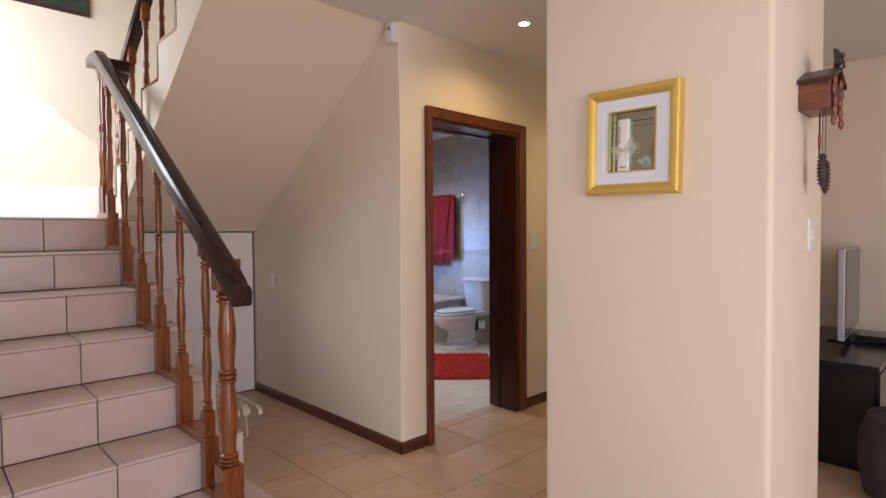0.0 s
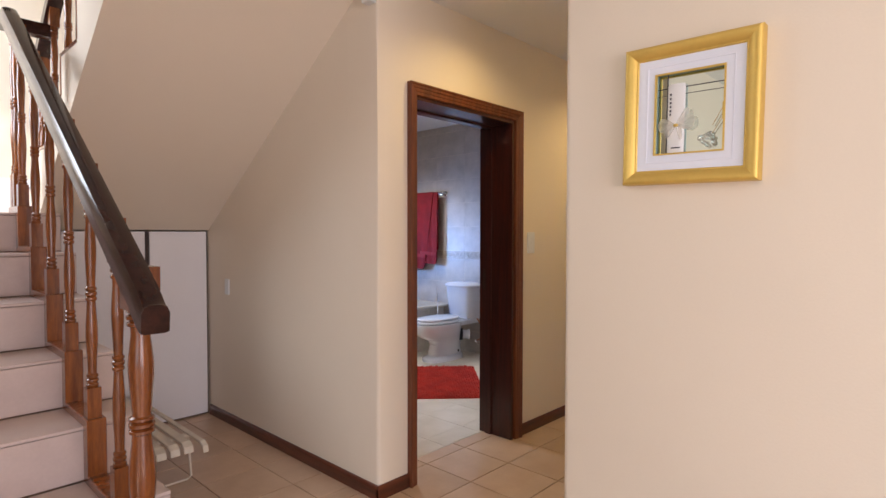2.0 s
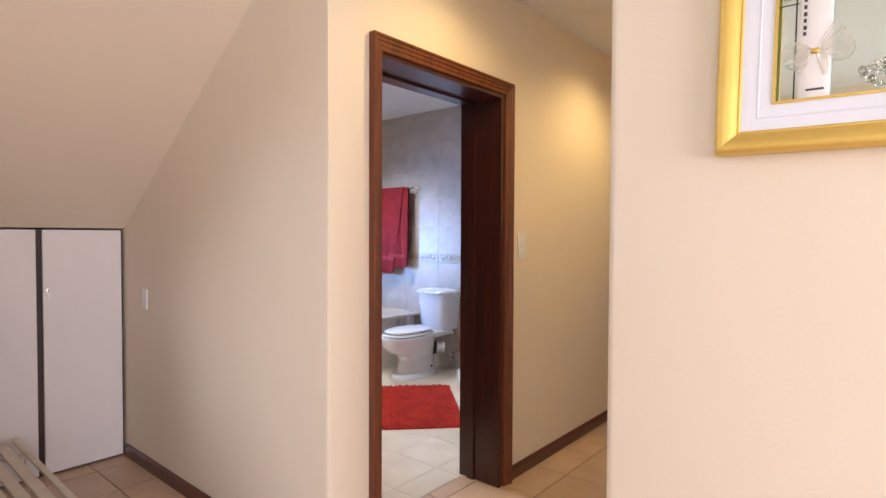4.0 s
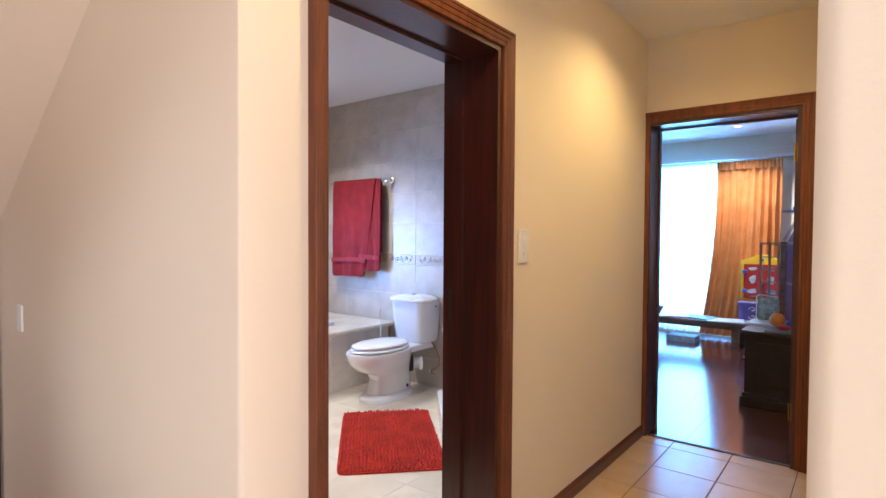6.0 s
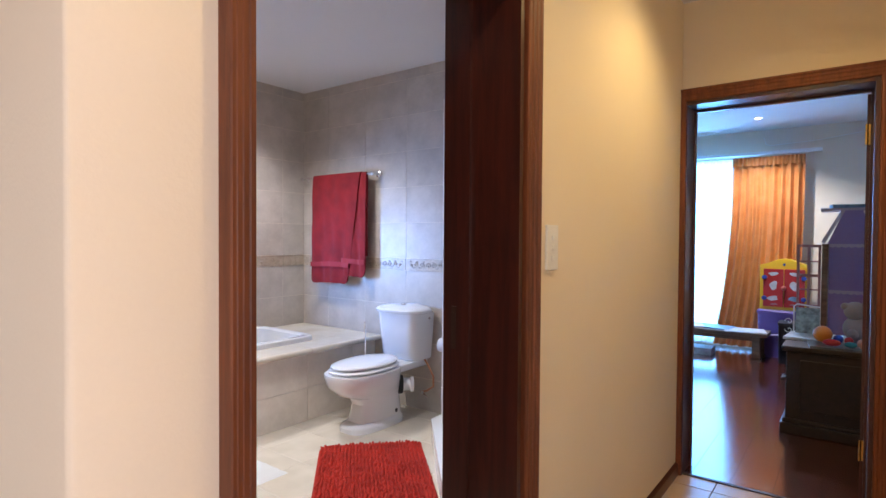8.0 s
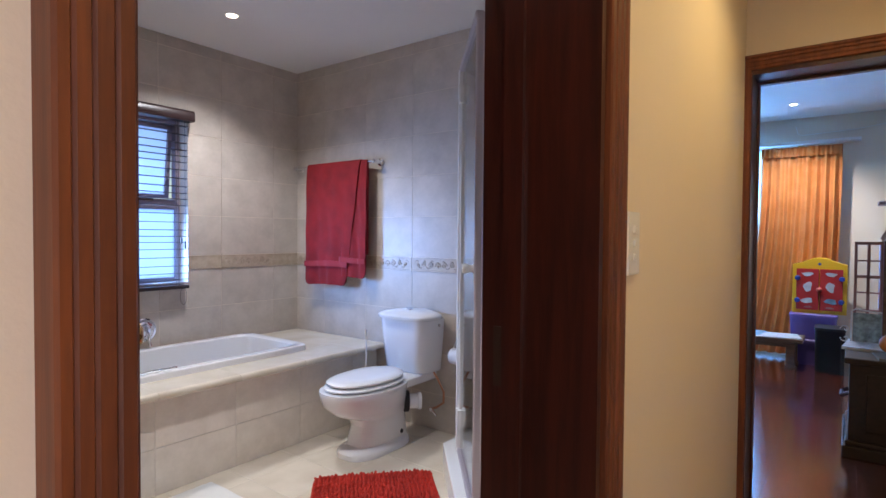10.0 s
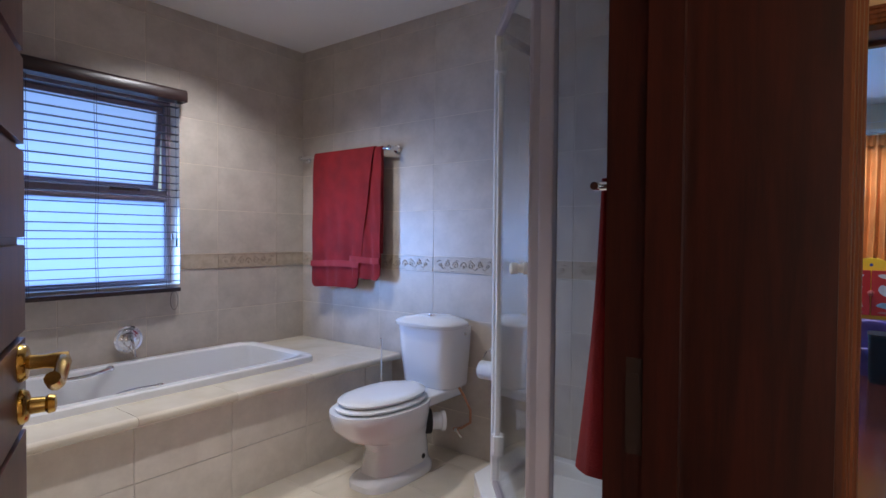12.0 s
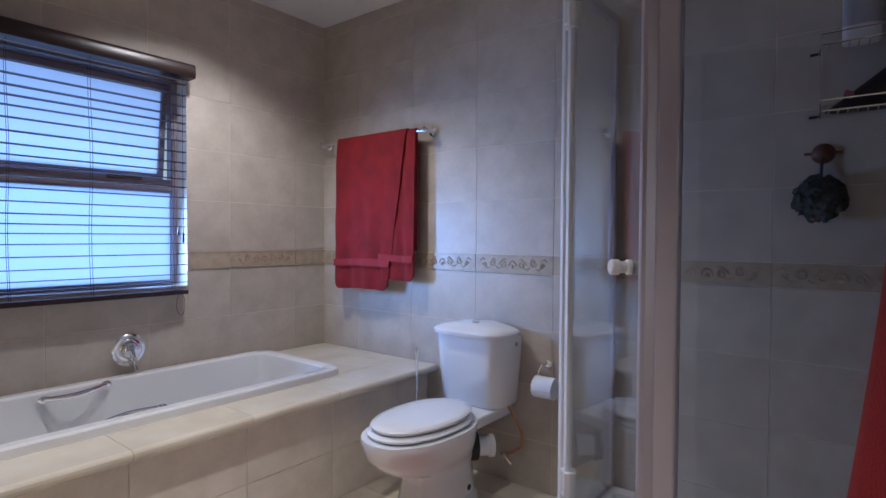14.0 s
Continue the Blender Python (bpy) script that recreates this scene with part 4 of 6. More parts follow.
part("spout", tube(bmesh.new(), [(0.0, -0.01, -0.060), (0, -0.05, -0.064), (0, -0.08, -0.075), (0, -0.085, -0.09)], 0.010, 10), CHROME, mixer, smooth=True)

# the toilet
wc = thing("toilet", "white porcelain close-coupled toilet with closed lid", "toilet", (0, 4.528, 0))
bowl = [rounded(4.69, 0, 0.225, 0.138, 0.0, 32, 3.0, front=0.270), rounded(4.69, 0, 0.225, 0.138, 0.028, 32, 3.0, front=0.270), rounded(4.69, 0, 0.220, 0.130, 0.043, 32, 3, front=0.258),
        rounded(4.70, 0, 0.205, 0.112, 0.058, 32, 3, front=0.212), rounded(4.70, 0, 0.20, 0.104, 0.17, 32, 2.8, front=0.185), rounded(4.70, 0, 0.20, 0.114, 0.215, 32, 2.6, front=0.21),
        rounded(4.66, 0, 0.215, 0.152, 0.26, 32, 2.4, front=0.285), rounded(4.63, 0, 0.24, 0.184, 0.32, 32, 2.3, front=0.322), rounded(4.62, 0, 0.25, 0.194, 0.365, 32, 2.3, front=0.325),
        rounded(4.62, 0, 0.25, 0.200, 0.388, 32, 2.3, front=0.332), rounded(4.62, 0, 0.25, 0.198, 0.402, 32, 2.3, front=0.330)]
part("bowl", rings(bmesh.new(), bowl), PORCELAIN, wc, smooth=True)
part("rear_shelf", boxes((4.76, 5.10, -0.150, 0.150, 0.355, 0.408)), PORCELAIN, wc, smooth=True, bevel=0.014, segments=3)
for name, z0, z1, g in (("seat", 0.411, 0.430, -0.028), ("lid", 0.438, 0.460, -0.042)):
    l0 = [rounded(4.62, 0, 0.235, 0.203 + g, z0, 36, 2.25, front=0.330 + g), rounded(4.62, 0, 0.238, 0.207 + g, (z0 + z1) / 2, 36, 2.25, front=0.334 + g), rounded(4.62, 0, 0.232, 0.199 + g, z1 - 0.004, 36, 2.25, front=0.325 + g),
          rounded(4.62, 0, 0.20, 0.178 + g, z1, 36, 2.25, front=0.30 + g), rounded(4.62, 0, 0.10, 0.08, z1 + (0.004 if name == "lid" else 0), 36, 2.2, front=0.15)]
    part(name, rings(bmesh.new(), l0), PORCELAIN, wc, smooth=True)


def cistern_loop(z, w, d, chamfer=0.055):
    x1 = 5.112
    return [(x1, -w, z), (x1, w, z), (x1 - d + chamfer, w, z), (x1 - d + 0.022, w - 0.022, z), (x1 - d + 0.004, w - chamfer, z), (x1 - d, w - chamfer - 0.03, z), (x1 - d, -w + chamfer + 0.03, z),
            (x1 - d + 0.004, -w + chamfer, z), (x1 - d + 0.022, -w + 0.022, z), (x1 - d + chamfer, -w, z)]


part("cistern", rings(bmesh.new(), [cistern_loop(0.409, 0.165, 0.180), cistern_loop(0.425, 0.172, 0.192), cistern_loop(0.62, 0.189, 0.212), cistern_loop(0.757, 0.198, 0.222)]), PORCELAIN, wc, smooth=True, bevel=0.004)
part("cistern_lid", rings(bmesh.new(), [rounded(5.02, 0, 0.092, b, z, 40, 3.6, front=f) for z, b, f in ((0.752, 0.204, 0.142), (0.756, 0.214, 0.156), (0.772, 0.216, 0.159), (0.780, 0.211, 0.153), (0.785, 0.200, 0.140), (0.796, 0.170, 0.108), (0.805, 0.10, 0.07))]), PORCELAIN, wc, smooth=True)
part("flush_button", lathe(bmesh.new(), [(0.0005, 0.805), (0.022, 0.805), (0.022, 0.812), (0.018, 0.814), (0.0005, 0.814)], 5.00, 0, 20), CHROME, wc, smooth=True)
part("overflow_cap", turned(bmesh.new(), [(0.0005, 0), (0.011, 0), (0.010, 0.004), (0.0005, 0.005)], Matrix.Translation((5.055, -0.197, 0.715)) @ Matrix.Rotation(radians(90), 4, "X"), 12), CHROME, wc)
part("outlet_pipe", turned(bmesh.new(), [(0.0005, 0), (0.052, 0), (0.056, 0.01), (0.056, 0.035), (0.048, 0.04), (0.048, 0.10), (0.055, 0.105), (0.055, 0.125), (0.0005, 0.127)], Matrix.Translation((4.845, -0.060, 0.250)) @ pose(0, 0, 0, 0, 92, -40), 18), PORCELAIN, wc, "white plastic outlet pipe", smooth=True)
part("rubber_collar", turned(bmesh.new(), [(0.050, 0.0), (0.066, 0.0), (0.066, 0.034), (0.050, 0.034)], Matrix.Translation((4.855, -0.068, 0.250)) @ pose(0, 0, 0, 0, 92, -40), 18), BLACK_RUBBER, wc, "black rubber collar", smooth=True)
part("supply_hose", tube(bmesh.new(), [(5.06, -0.14, 0.42), (5.07, -0.18, 0.36), (5.085, -0.215, 0.28), (5.085, -0.215, 0.21), (5.08, -0.16, 0.17), (5.085, -0.10, 0.15)], 0.0075, 8), COPPER, wc, "thin copper supply pipe", smooth=True)
bm = tube(bmesh.new(), [(5.12, -0.13, 0.155), (5.085, -0.13, 0.155), (5.06, -0.13, 0.155)], 0.012, 8)
tube(bm, [(5.07, -0.13, 0.155), (5.07, -0.155, 0.13), (5.07, -0.17, 0.12)], 0.008, 8)
part("stop_valve", bm, CHROME, wc, smooth=True)
part("floor_bolt", turned(bmesh.new(), [(0.0005, 0), (0.014, 0), (0.014, 0.008), (0.0005, 0.010)], Matrix.Translation((4.80, -0.100, 0.085)) @ Matrix.Rotation(radians(90), 4, "X"), 10), BLACK_RUBBER, wc)

brush = thing("toilet_brush", "chrome toilet brush with slim upright handle", "toilet brush", (4.890, 4.820, 0))
part("holder", lathe(bmesh.new(), [(0.0005, 0), (0.045, 0), (0.047, 0.02), (0.047, 0.30), (0.042, 0.31), (0.0005, 0.31)], n=20), plain("beige_ceramic", (0.50, 0.44, 0.36), 0.3), brush, smooth=True)
part("handle", lathe(bmesh.new(), [(0.006, 0.30), (0.006, 0.58), (0.008, 0.60), (0.008, 0.655), (0.0005, 0.66)], n=10), CHROME, brush, smooth=True)

# towel rail and towel
RX, RZ = 5.055, 1.808
rail = thing("towel_rail", "chrome towel rail on tiled wall", "towel rail", (0, 0, 0))
part("bar", tube(bmesh.new(), [(RX, 4.885, RZ), (RX, 5.78, RZ)], 0.009, 12), CHROME, rail, smooth=True)
for y in (4.905, 5.765):
    part("bracket", turned(bmesh.new(), [(0.0005, 0), (0.027, 0), (0.027, 0.006), (0.014, 0.012), (0.011, 0.05), (0.016, 0.056), (0.016, 0.08), (0.0005, 0.084)], Matrix.Translation((EW - 0.010, y, RZ)) @ Matrix.Rotation(radians(-90), 4, "Y"), 18), CHROME, rail, smooth=True)


def cloth(y0, y1, z_front, z_back, gap, seed, lean=0.0, thick=0.012, band=None, slant=0.0):
    """A terry cloth hung over the bar in soft folds."""
    rnd = random.Random(seed)
    ph = [rnd.uniform(0, 6.28) for _ in range(4)]
    nu, rows = 26, []
    run = [("b", f) for f in np.linspace(1, 0.04, 12)] + [("t", f) for f in np.linspace(0, 1, 7)] + [("f", f) for f in np.linspace(0.04, 1, 26)]
    if band:
        run = [("f", f) for f in np.linspace(*band, 5)]
    for kind, f in run:
        row = []
        for i in range(nu + 1):
            u = i / nu
            y = y0 + (y1 - y0) * u + (slant * (1 - u) * f if kind == "f" else 0)
            amp = 0.010 * (f if kind != "t" else 0)
            wave = amp * (math.sin(2 * math.pi * 1.6 * u + ph[0]) + 0.6 * math.sin(2 * math.pi * 3.7 * u + ph[1] + 1.5 * f)) + 0.002 * math.sin(31 * u + 17 * f + ph[2])
            round_off = 0.030 * (max(0, abs(u - 0.5) - 0.40) / 0.10) ** 2 if f > 0.93 else 0
            if kind == "f":
                p = (RX - gap - 0.006 - wave * 1.0 - 0.006 * f, y + lean * f * (u - 0.5), RZ - (RZ - z_front) * f + round_off + 0.006 * f * math.sin(5 * u + ph[3]))
            elif kind == "b":
                p = (RX + gap * 0.5 + 0.004 - 0.4 * wave, y, RZ - (RZ - z_back) * f)
            else:
                a = math.pi * f
                p = (RX + (gap * 0.5 + 0.004) * math.cos(a) * (1 if f < 0.5 else 1) - (gap * 0.5 + 0.002) * (f if f > 0.5 else 0) * 0.5, y, RZ + (0.012 + gap * 0.5) * math.sin(a))
            row.append(p)
        rows.append(row)
    bm = bmesh.new()
    rings(bm, rows, close_ends=False, closed=False)
    bmesh.ops.recalc_face_normals(bm, faces=bm.faces)
    bmesh.ops.solidify(bm, geom=bm.faces[:], thickness=thick)
    return bm


towel = thing("bath_towel", "dark red terry towel folded over chrome rail", "towel", (0, 0, 0))
part("fold", cloth(4.970, 5.30, 0.985, 1.15, 0.010, 3), TERRY_RED, towel, smooth=True)
part("fold", cloth(5.030, 5.600, 0.915, 1.1, 0.022, 5, slant=0.14), TERRY_RED, towel, smooth=True)
part("woven_band", cloth(5.031, 5.599, 0.915, 1.1, 0.024, 5, 0.0, 0.012, (0.80, 0.845), 0.14), BAND_RED, towel, "smooth woven band near the hem", smooth=True)
part("woven_band", cloth(4.971, 5.299, 0.985, 1.1, 0.012, 3, 0.0, 0.012, (0.83, 0.875)), BAND_RED, towel, "smooth woven band near the hem", smooth=True)

# ---------------------------------------------------------------- bathroom window and blind
WX0, WX1, WZ0, WZ1 = window_hole
window_1 = thing("window_1", "aluminium bathroom window with frosted panes, top sash ajar", "window", kind="structure")


def pane_frame(bm, x0, x1, z0, z1, y0, y1, w):
    box(bm, x0, x0 + w, y0, y1, z0, z1), box(bm, x1 - w, x1, y0, y1, z0, z1)
    box(bm, x0 + w, x1 - w, y0, y1, z0, z0 + w), box(bm, x0 + w, x1 - w, y0, y1, z1 - w, z1)
    return bm


part("window_frame", pane_frame(bmesh.new(), WX0, WX1, WZ0, WZ1, 5.945, 5.995, 0.030), WINDOW_ALU, window_1)
part("transom", boxes((WX0 + 0.030, WX1 - 0.030, 5.935, 5.995, 1.452, 1.522)), WINDOW_ALU, window_1, bevel=0.004)
part("pane", boxes((WX0 + 0.028, WX1 - 0.028, 5.965, 5.970, WZ0 + 0.028, 1.453)), FROSTED, window_1, "frosted glass pane")
sash = part("sash", pane_frame(bmesh.new(), WX0 + 0.034, WX1 - 0.034, -0.500, 0.0, 0, 0.035, 0.028), WINDOW_ALU, window_1)
sash.matrix_basis = pose(0, 5.970, WZ1 - 0.034, 7)
ob = part("pane", boxes((WX0 + 0.060, WX1 - 0.060, 0.015, 0.020, -0.474, -0.026)), FROSTED, sash)
part("stay", boxes((3.86, 4.02, 5.915, 5.935, 1.508, 1.524)), DARK_EDGE, window_1, "dark window stay bar", bevel=0.003)
part("window_sill", boxes((WX0, WX1, BN + 0.002, 5.93, WZ0 - 0.02, WZ0 + 0.004)), BATH_TILE, window_1)

blind = thing("venetian_blind", "dark brown slatted venetian blind, lowered and open", "blind", (0, 5.795, 0))
BL0, BL1 = 2.91, 4.196
prof = [(-0.045, 2.035), (0.035, 2.035), (0.035, 2.108), (-0.030, 2.108), (-0.041, 2.102), (-0.048, 2.088), (-0.050, 2.058), (-0.048, 2.041)]
part("valance", prism(bmesh.new(), prof, "x", BL0 - 0.012, BL1 + 0.018), BLIND, blind, "dark curved wooden valance", smooth=True)
part("bottom_rail", boxes((BL0, BL1 - 0.012, -0.025, 0.025, 0.925, 0.948)), BLIND, blind, bevel=0.004)
slat_mesh = bmesh.new()
rings(slat_mesh, [[(x, 0.0130 * a, 0.002 * (1 - a * a) + b) for a, b in ((-1, 0), (-0.5, 0), (0, 0), (0.5, 0), (1, 0), (1, 0.0026), (0.5, 0.0026), (0, 0.0026), (-0.5, 0.0026), (-1, 0.0026))] for x in (BL0, BL1 - 0.012)])
first = part("slat", slat_mesh, BLIND, blind)
NSL = 22
for k in range(NSL):
    z = 0.985 + k * 0.0480
    ob = first if k == 0 else new("slat", first.data)
    ob.parent = blind
    ob.matrix_basis = pose(0, 0.0006 * math.sin(k * 2.3), z, -4 + 1.2 * math.sin(k * 1.7), 0.12 * math.sin(k * 1.1))
for x in (3.02, 3.44, 3.746, 4.115):
    for dy in (-0.015, 0.015):
        part("ladder_cord", tube(bmesh.new(), [(x + 0.004 * math.sin(9 * z), dy, z) for z in np.linspace(0.94, 2.040, 12)], 0.0011, 5), CORD, blind)
part("pull_cord", tube(bmesh.new(), [(4.150, -0.034, 2.05), (4.150, -0.036, 1.6), (4.152, -0.037, 1.26), (4.150, -0.037, 1.24)], 0.0014, 6), CORD, blind)
part("cord_tassel", lathe(bmesh.new(), [(0.0005, 1.19), (0.007, 1.195), (0.006, 1.235), (0.0005, 1.245)], 4.150, -0.037, 10), BLIND, blind)
part("cord_tassel", lathe(bmesh.new(), [(0.0005, 1.225), (0.006, 1.23), (0.005, 1.262), (0.0005, 1.27)], 4.125, -0.036, 10), BLIND, blind)
part("cord_loop", tube(bmesh.new(), [(4.14 + 0.022 * math.sin(a) * 1.0, -0.03, 0.875 + 0.055 * math.cos(a)) for a in np.linspace(0.15, 2 * math.pi - 0.15, 18)], 0.0013, 5), CORD, blind)

# ---------------------------------------------------------------- shower
PA, PB = Vector((4.640, 3.872, 0)), Vector((4.098, 3.418, 0))
SHX, SHY, SHZ = 4.105, 3.872, 2.16
shower = thing("shower_enclosure", "corner shower with glass door and pale aluminium posts", "shower", (0, 0, 0))
tray_out = [(EW - 0.010, DWB + 0.010), (EW - 0.010, 4.02), (4.685, 4.02), (4.020, 3.435), (4.020, DWB + 0.010)]
tray_in = [(EW - 0.07, DWB + 0.07), (EW - 0.07, 3.84), (4.64, 3.84), (4.15, 3.41), (4.15, DWB + 0.07)]
bm = bmesh.new()
lv = [[bm.verts.new((x, y, z)) for x, y in o] for o, z in ((tray_out, 0.0), (tray_out, 0.140), (tray_in, 0.140), (tray_in, 0.07))]
for a, b in zip(lv, lv[1:]):
    for i in range(5):
        bm.faces.new((a[i], a[(i + 1) % 5], b[(i + 1) % 5], b[i]))
bm.faces.new(lv[0]), bm.faces.new(lv[-1])
part("tray", bm, ACRYLIC, shower, "white moulded shower tray", bevel=0.008, segments=2)


def upright(name, x, y, w, d, rz, z0, z1, mat, bev=0.006):
    ob = part(name, boxes((-w / 2, w / 2, -d / 2, d / 2, z0, z1)), mat, shower, bevel=bev)
    ob.matrix_basis = pose(x, y, 0, 0, 0, rz)
    return ob


upright("post", PA.x + 0.012, PA.y + 0.012, 0.030, 0.040, 45, 0.14, SHZ, WHITE_PLASTIC)
upright("post", PB.x + 0.010, PB.y - 0.006, 0.070, 0.044, 22, 0.14, SHZ, ALU, 0.012)
upright("post", PB.x - 0.010, PB.y - 0.056, 0.050, 0.034, 90, 0.14, SHZ, ALU)
upright("wall_post", EW - 0.022, SHY + 0.012, 0.025, 0.03, 0, 0.14, SHZ, ALU)
upright("wall_post", SHX - 0.008, DWB + 0.022, 0.03, 0.025, 0, 0.14, SHZ, ALU)


def beam(name, a, b, z, h, w, mat):
    d = Vector(b) - Vector(a)
    ob = part(name, boxes((0, d.length, -w / 2, w / 2, -h / 2, h / 2)), mat, shower, bevel=0.008)
    ob.matrix_basis = pose(a[0], a[1], z, 0, 0, math.degrees(math.atan2(d.y, d.x)))
    return ob


for z, h in ((SHZ + 0.005, 0.036), (0.152, 0.022)):
    beam("rail", PA, PB, z, h, 0.036, ALU)
    beam("rail", (PA.x, PA.y + 0.012, 0), (EW - 0.010, PA.y + 0.012, 0), z, h, 0.03, ALU)
    beam("rail", (PB.x - 0.008, PB.y - 0.04, 0), (PB.x - 0.008, DWB + 0.010, 0), z, h, 0.03, ALU)
dirn = (PB - PA).normalized()
q0, q1 = PA + dirn * 0.035, PB - dirn * 0.025


def sheet(name, a, b, z0, z1, label):
    d = b - a
    ob = part(name, boxes((0, d.length, -0.003, 0.003, z0, z1)), PANE, shower, label)
    ob.matrix_basis = pose(a.x, a.y, 0, 0, 0, math.degrees(math.atan2(d.y, d.x)))
    ob.visible_shadow = False
    return ob


sheet("glass_door", q0, q1, 0.175, 2.125, "frameless glass door")
sheet("glass_panel", Vector((PA.x + 0.03, PA.y + 0.012, 0)), Vector((EW - 0.035, PA.y + 0.012, 0)), 0.16, 2.145, "fixed glass side panel")
sheet("glass_panel", Vector((PB.x - 0.008, PB.y - 0.07, 0)), Vector((PB.x - 0.008, DWB + 0.035, 0)), 0.16, 2.145, "fixed glass side panel")
# the door's white edge strip, hinges and knob
ob = part("edge_strip", boxes((-0.006, 0.030, -0.012, 0.012, 0.30, 2.02)), WHITE_PLASTIC, shower, bevel=0.004)
ob.matrix_basis = pose(q0.x - dirn.x * 0.02, q0.y - dirn.y * 0.02, 0, 0, 0, math.degrees(math.atan2(dirn.y, dirn.x)))
for z in (0.335, 2.02):
    bm = boxes((-0.020, 0.030, -0.022, 0.022, z - 0.045, z + 0.045), (-0.012, 0.012, -0.028, 0.028, z - 0.03, z + 0.05))
    ob = part("hinge", bm, WHITE_PLASTIC, shower, "white plastic pivot hinge", bevel=0.005)
    ob.matrix_basis = pose(PA.x + dirn.x * 0.03, PA.y + dirn.y * 0.03, 0, 0, 0, math.degrees(math.atan2(dirn.y, dirn.x)))
side_n = Vector((-dirn.y, dirn.x, 0))
kn = q1 - dirn * 0.06
turn = Matrix.Translation((kn.x, kn.y, 1.155)) @ side_n.to_track_quat("Z", "Y").to_matrix().to_4x4()
for s in (-1, 1):
    m = turn @ Matrix.Diagonal((1, 1, s, 1))
    part("knob", turned(bmesh.new(), [(0.0005, 0.003), (0.020, 0.003), (0.020, 0.012), (0.015, 0.015), (0.015, 0.030), (0.020, 0.034), (0.020, 0.052), (0.016, 0.056), (0.0005, 0.056)], m, 18), WHITE_PLASTIC, shower, "white door knob", smooth=True)
# shower head and arm on the tiled wall
head = thing("overhead_shower", "round chrome overhead shower head on arm", "shower head", (EW - 0.010, 3.39, 2.25))
part("arm", tube(bmesh.new(), [(0, 0, 0.05), (-0.08, 0, 0.06), (-0.18, 0, 0.05), (-0.24, 0, 0.0)], 0.010, 10), CHROME, head, smooth=True)
part("rose", lathe(bmesh.new(), [(0.012, 0.0), (0.014, -0.012), (0.045, -0.026), (0.085, -0.038), (0.085, -0.048), (0.0005, -0.050)], -0.24, 0, 24), CHROME, head, smooth=True)

# wire caddy, hook and net sponge on the shower's tiled wall
TW = EW - 0.005
caddy = thing("shower_caddy", "two-tier wire caddy with toiletries on shower wall", "shower caddy", (TW, 3.03, 0))
for z in (1.655, 1.875):
    bm = bmesh.new()
    tube(bm, [(-0.004, 0.125, z), (-0.125, 0.105, z), (-0.125, -0.115, z), (-0.004, -0.125, z)], 0.003, 6)
    tube(bm, [(-0.004, 0.125, z + 0.035), (-0.128, 0.107, z + 0.035), (-0.128, -0.117, z + 0.035), (-0.004, -0.125, z + 0.035)], 0.003, 6)
    for f in np.linspace(0.1, 0.9, 8):
        tube(bm, [(-0.004, 0.125 - 0.25 * f, z), (-0.125, 0.105 - 0.22 * f, z)], 0.0018, 5)
    part("wire_shelf", bm, CHROME, caddy, smooth=True)
    part("hook_tip", tube(bmesh.new(), [(-0.002, 0.150, z + 0.004), (-0.006, 0.118, z + 0.004)], 0.005, 6), BLACK_RUBBER, caddy, "black plastic hook tip")
part("upright_wire", tube(bmesh.new(), [(-0.005, 0.118, 1.65), (-0.005, 0.118, 1.885)], 0.0022, 5), CHROME, caddy)
pack = thing("toiletry_bottle", "white plastic bottle standing in wire caddy", "bottle", (TW - 0.065, 3.035, 1.879))
part("body", rings(bmesh.new(), [rounded(0, 0, 0.038, 0.052, z, 20, 3.5) for z in (0, 0.005, 0.17, 0.19)]), WHITE_PLASTIC, pack, smooth=True)
part("cap", rings(bmesh.new(), [rounded(0, 0, 0.020, 0.024, z, 20, 2) for z in (0.191, 0.225)]), plain("dark_bottle_cap", (0.05, 0.045, 0.05), 0.4), pack, "dark cap", smooth=True)
part("label_band", rings(bmesh.new(), [rounded(0, 0, 0.0387, 0.0527, z, 20, 3.5) for z in (0.05, 0.14)], close_ends=False), plain("pale_grey_label", (0.42, 0.42, 0.47)), pack)
bag = thing("wash_bag", "dark folded wash bag lying in wire caddy", "bag", (TW - 0.066, 3.02, 1.659))
part("body", rings(bmesh.new(), [rounded(0, -0.026 * i, 0.046 * (1 - 0.08 * i), 0.112 - 0.018 * i, 0.034 * i, 22, 2.6) for i in range(5)]), plain("dark_red_black_cloth", (0.030, 0.012, 0.016), 0.6, scale=30, vary=0.3), bag, smooth=True)
part("patch", prism(bmesh.new(), [(0.035, 0.030), (0.060, 0.036), (0.052, 0.060), (0.030, 0.050)], "x", -0.047, -0.038), plain("dull_pink_patch", (0.35, 0.11, 0.13)), bag, "small pink printed patch")
cup = thing("suction_hook", "brown suction hook on shower wall tiles", "hook", (TW - 0.001, 3.136, 1.529))
face_out = Matrix.Rotation(radians(-90), 4, "Y")
part("cup", turned(bmesh.new(), [(0.036, 0), (0.030, 0.010), (0.014, 0.018), (0.0005, 0.020)], face_out, 20), plain("brown_rubber", (0.13, 0.05, 0.03), 0.4), cup, smooth=True)
part("tab", boxes((-0.006, -0.001, -0.056, 0.056, -0.004, 0.006)), plain("brown_rubber_tab", (0.13, 0.05, 0.03), 0.4), cup)
part("cord", tube(bmesh.new(), [(-0.014, 0.002, -0.015), (-0.020, 0.004, -0.090)], 0.005, 6), CORD, cup)
puff = thing("net_sponge", "grey-green ruffled net sponge hanging from hook", "sponge", (TW - 0.060, 3.142, 1.367))
bm = bmesh.new()
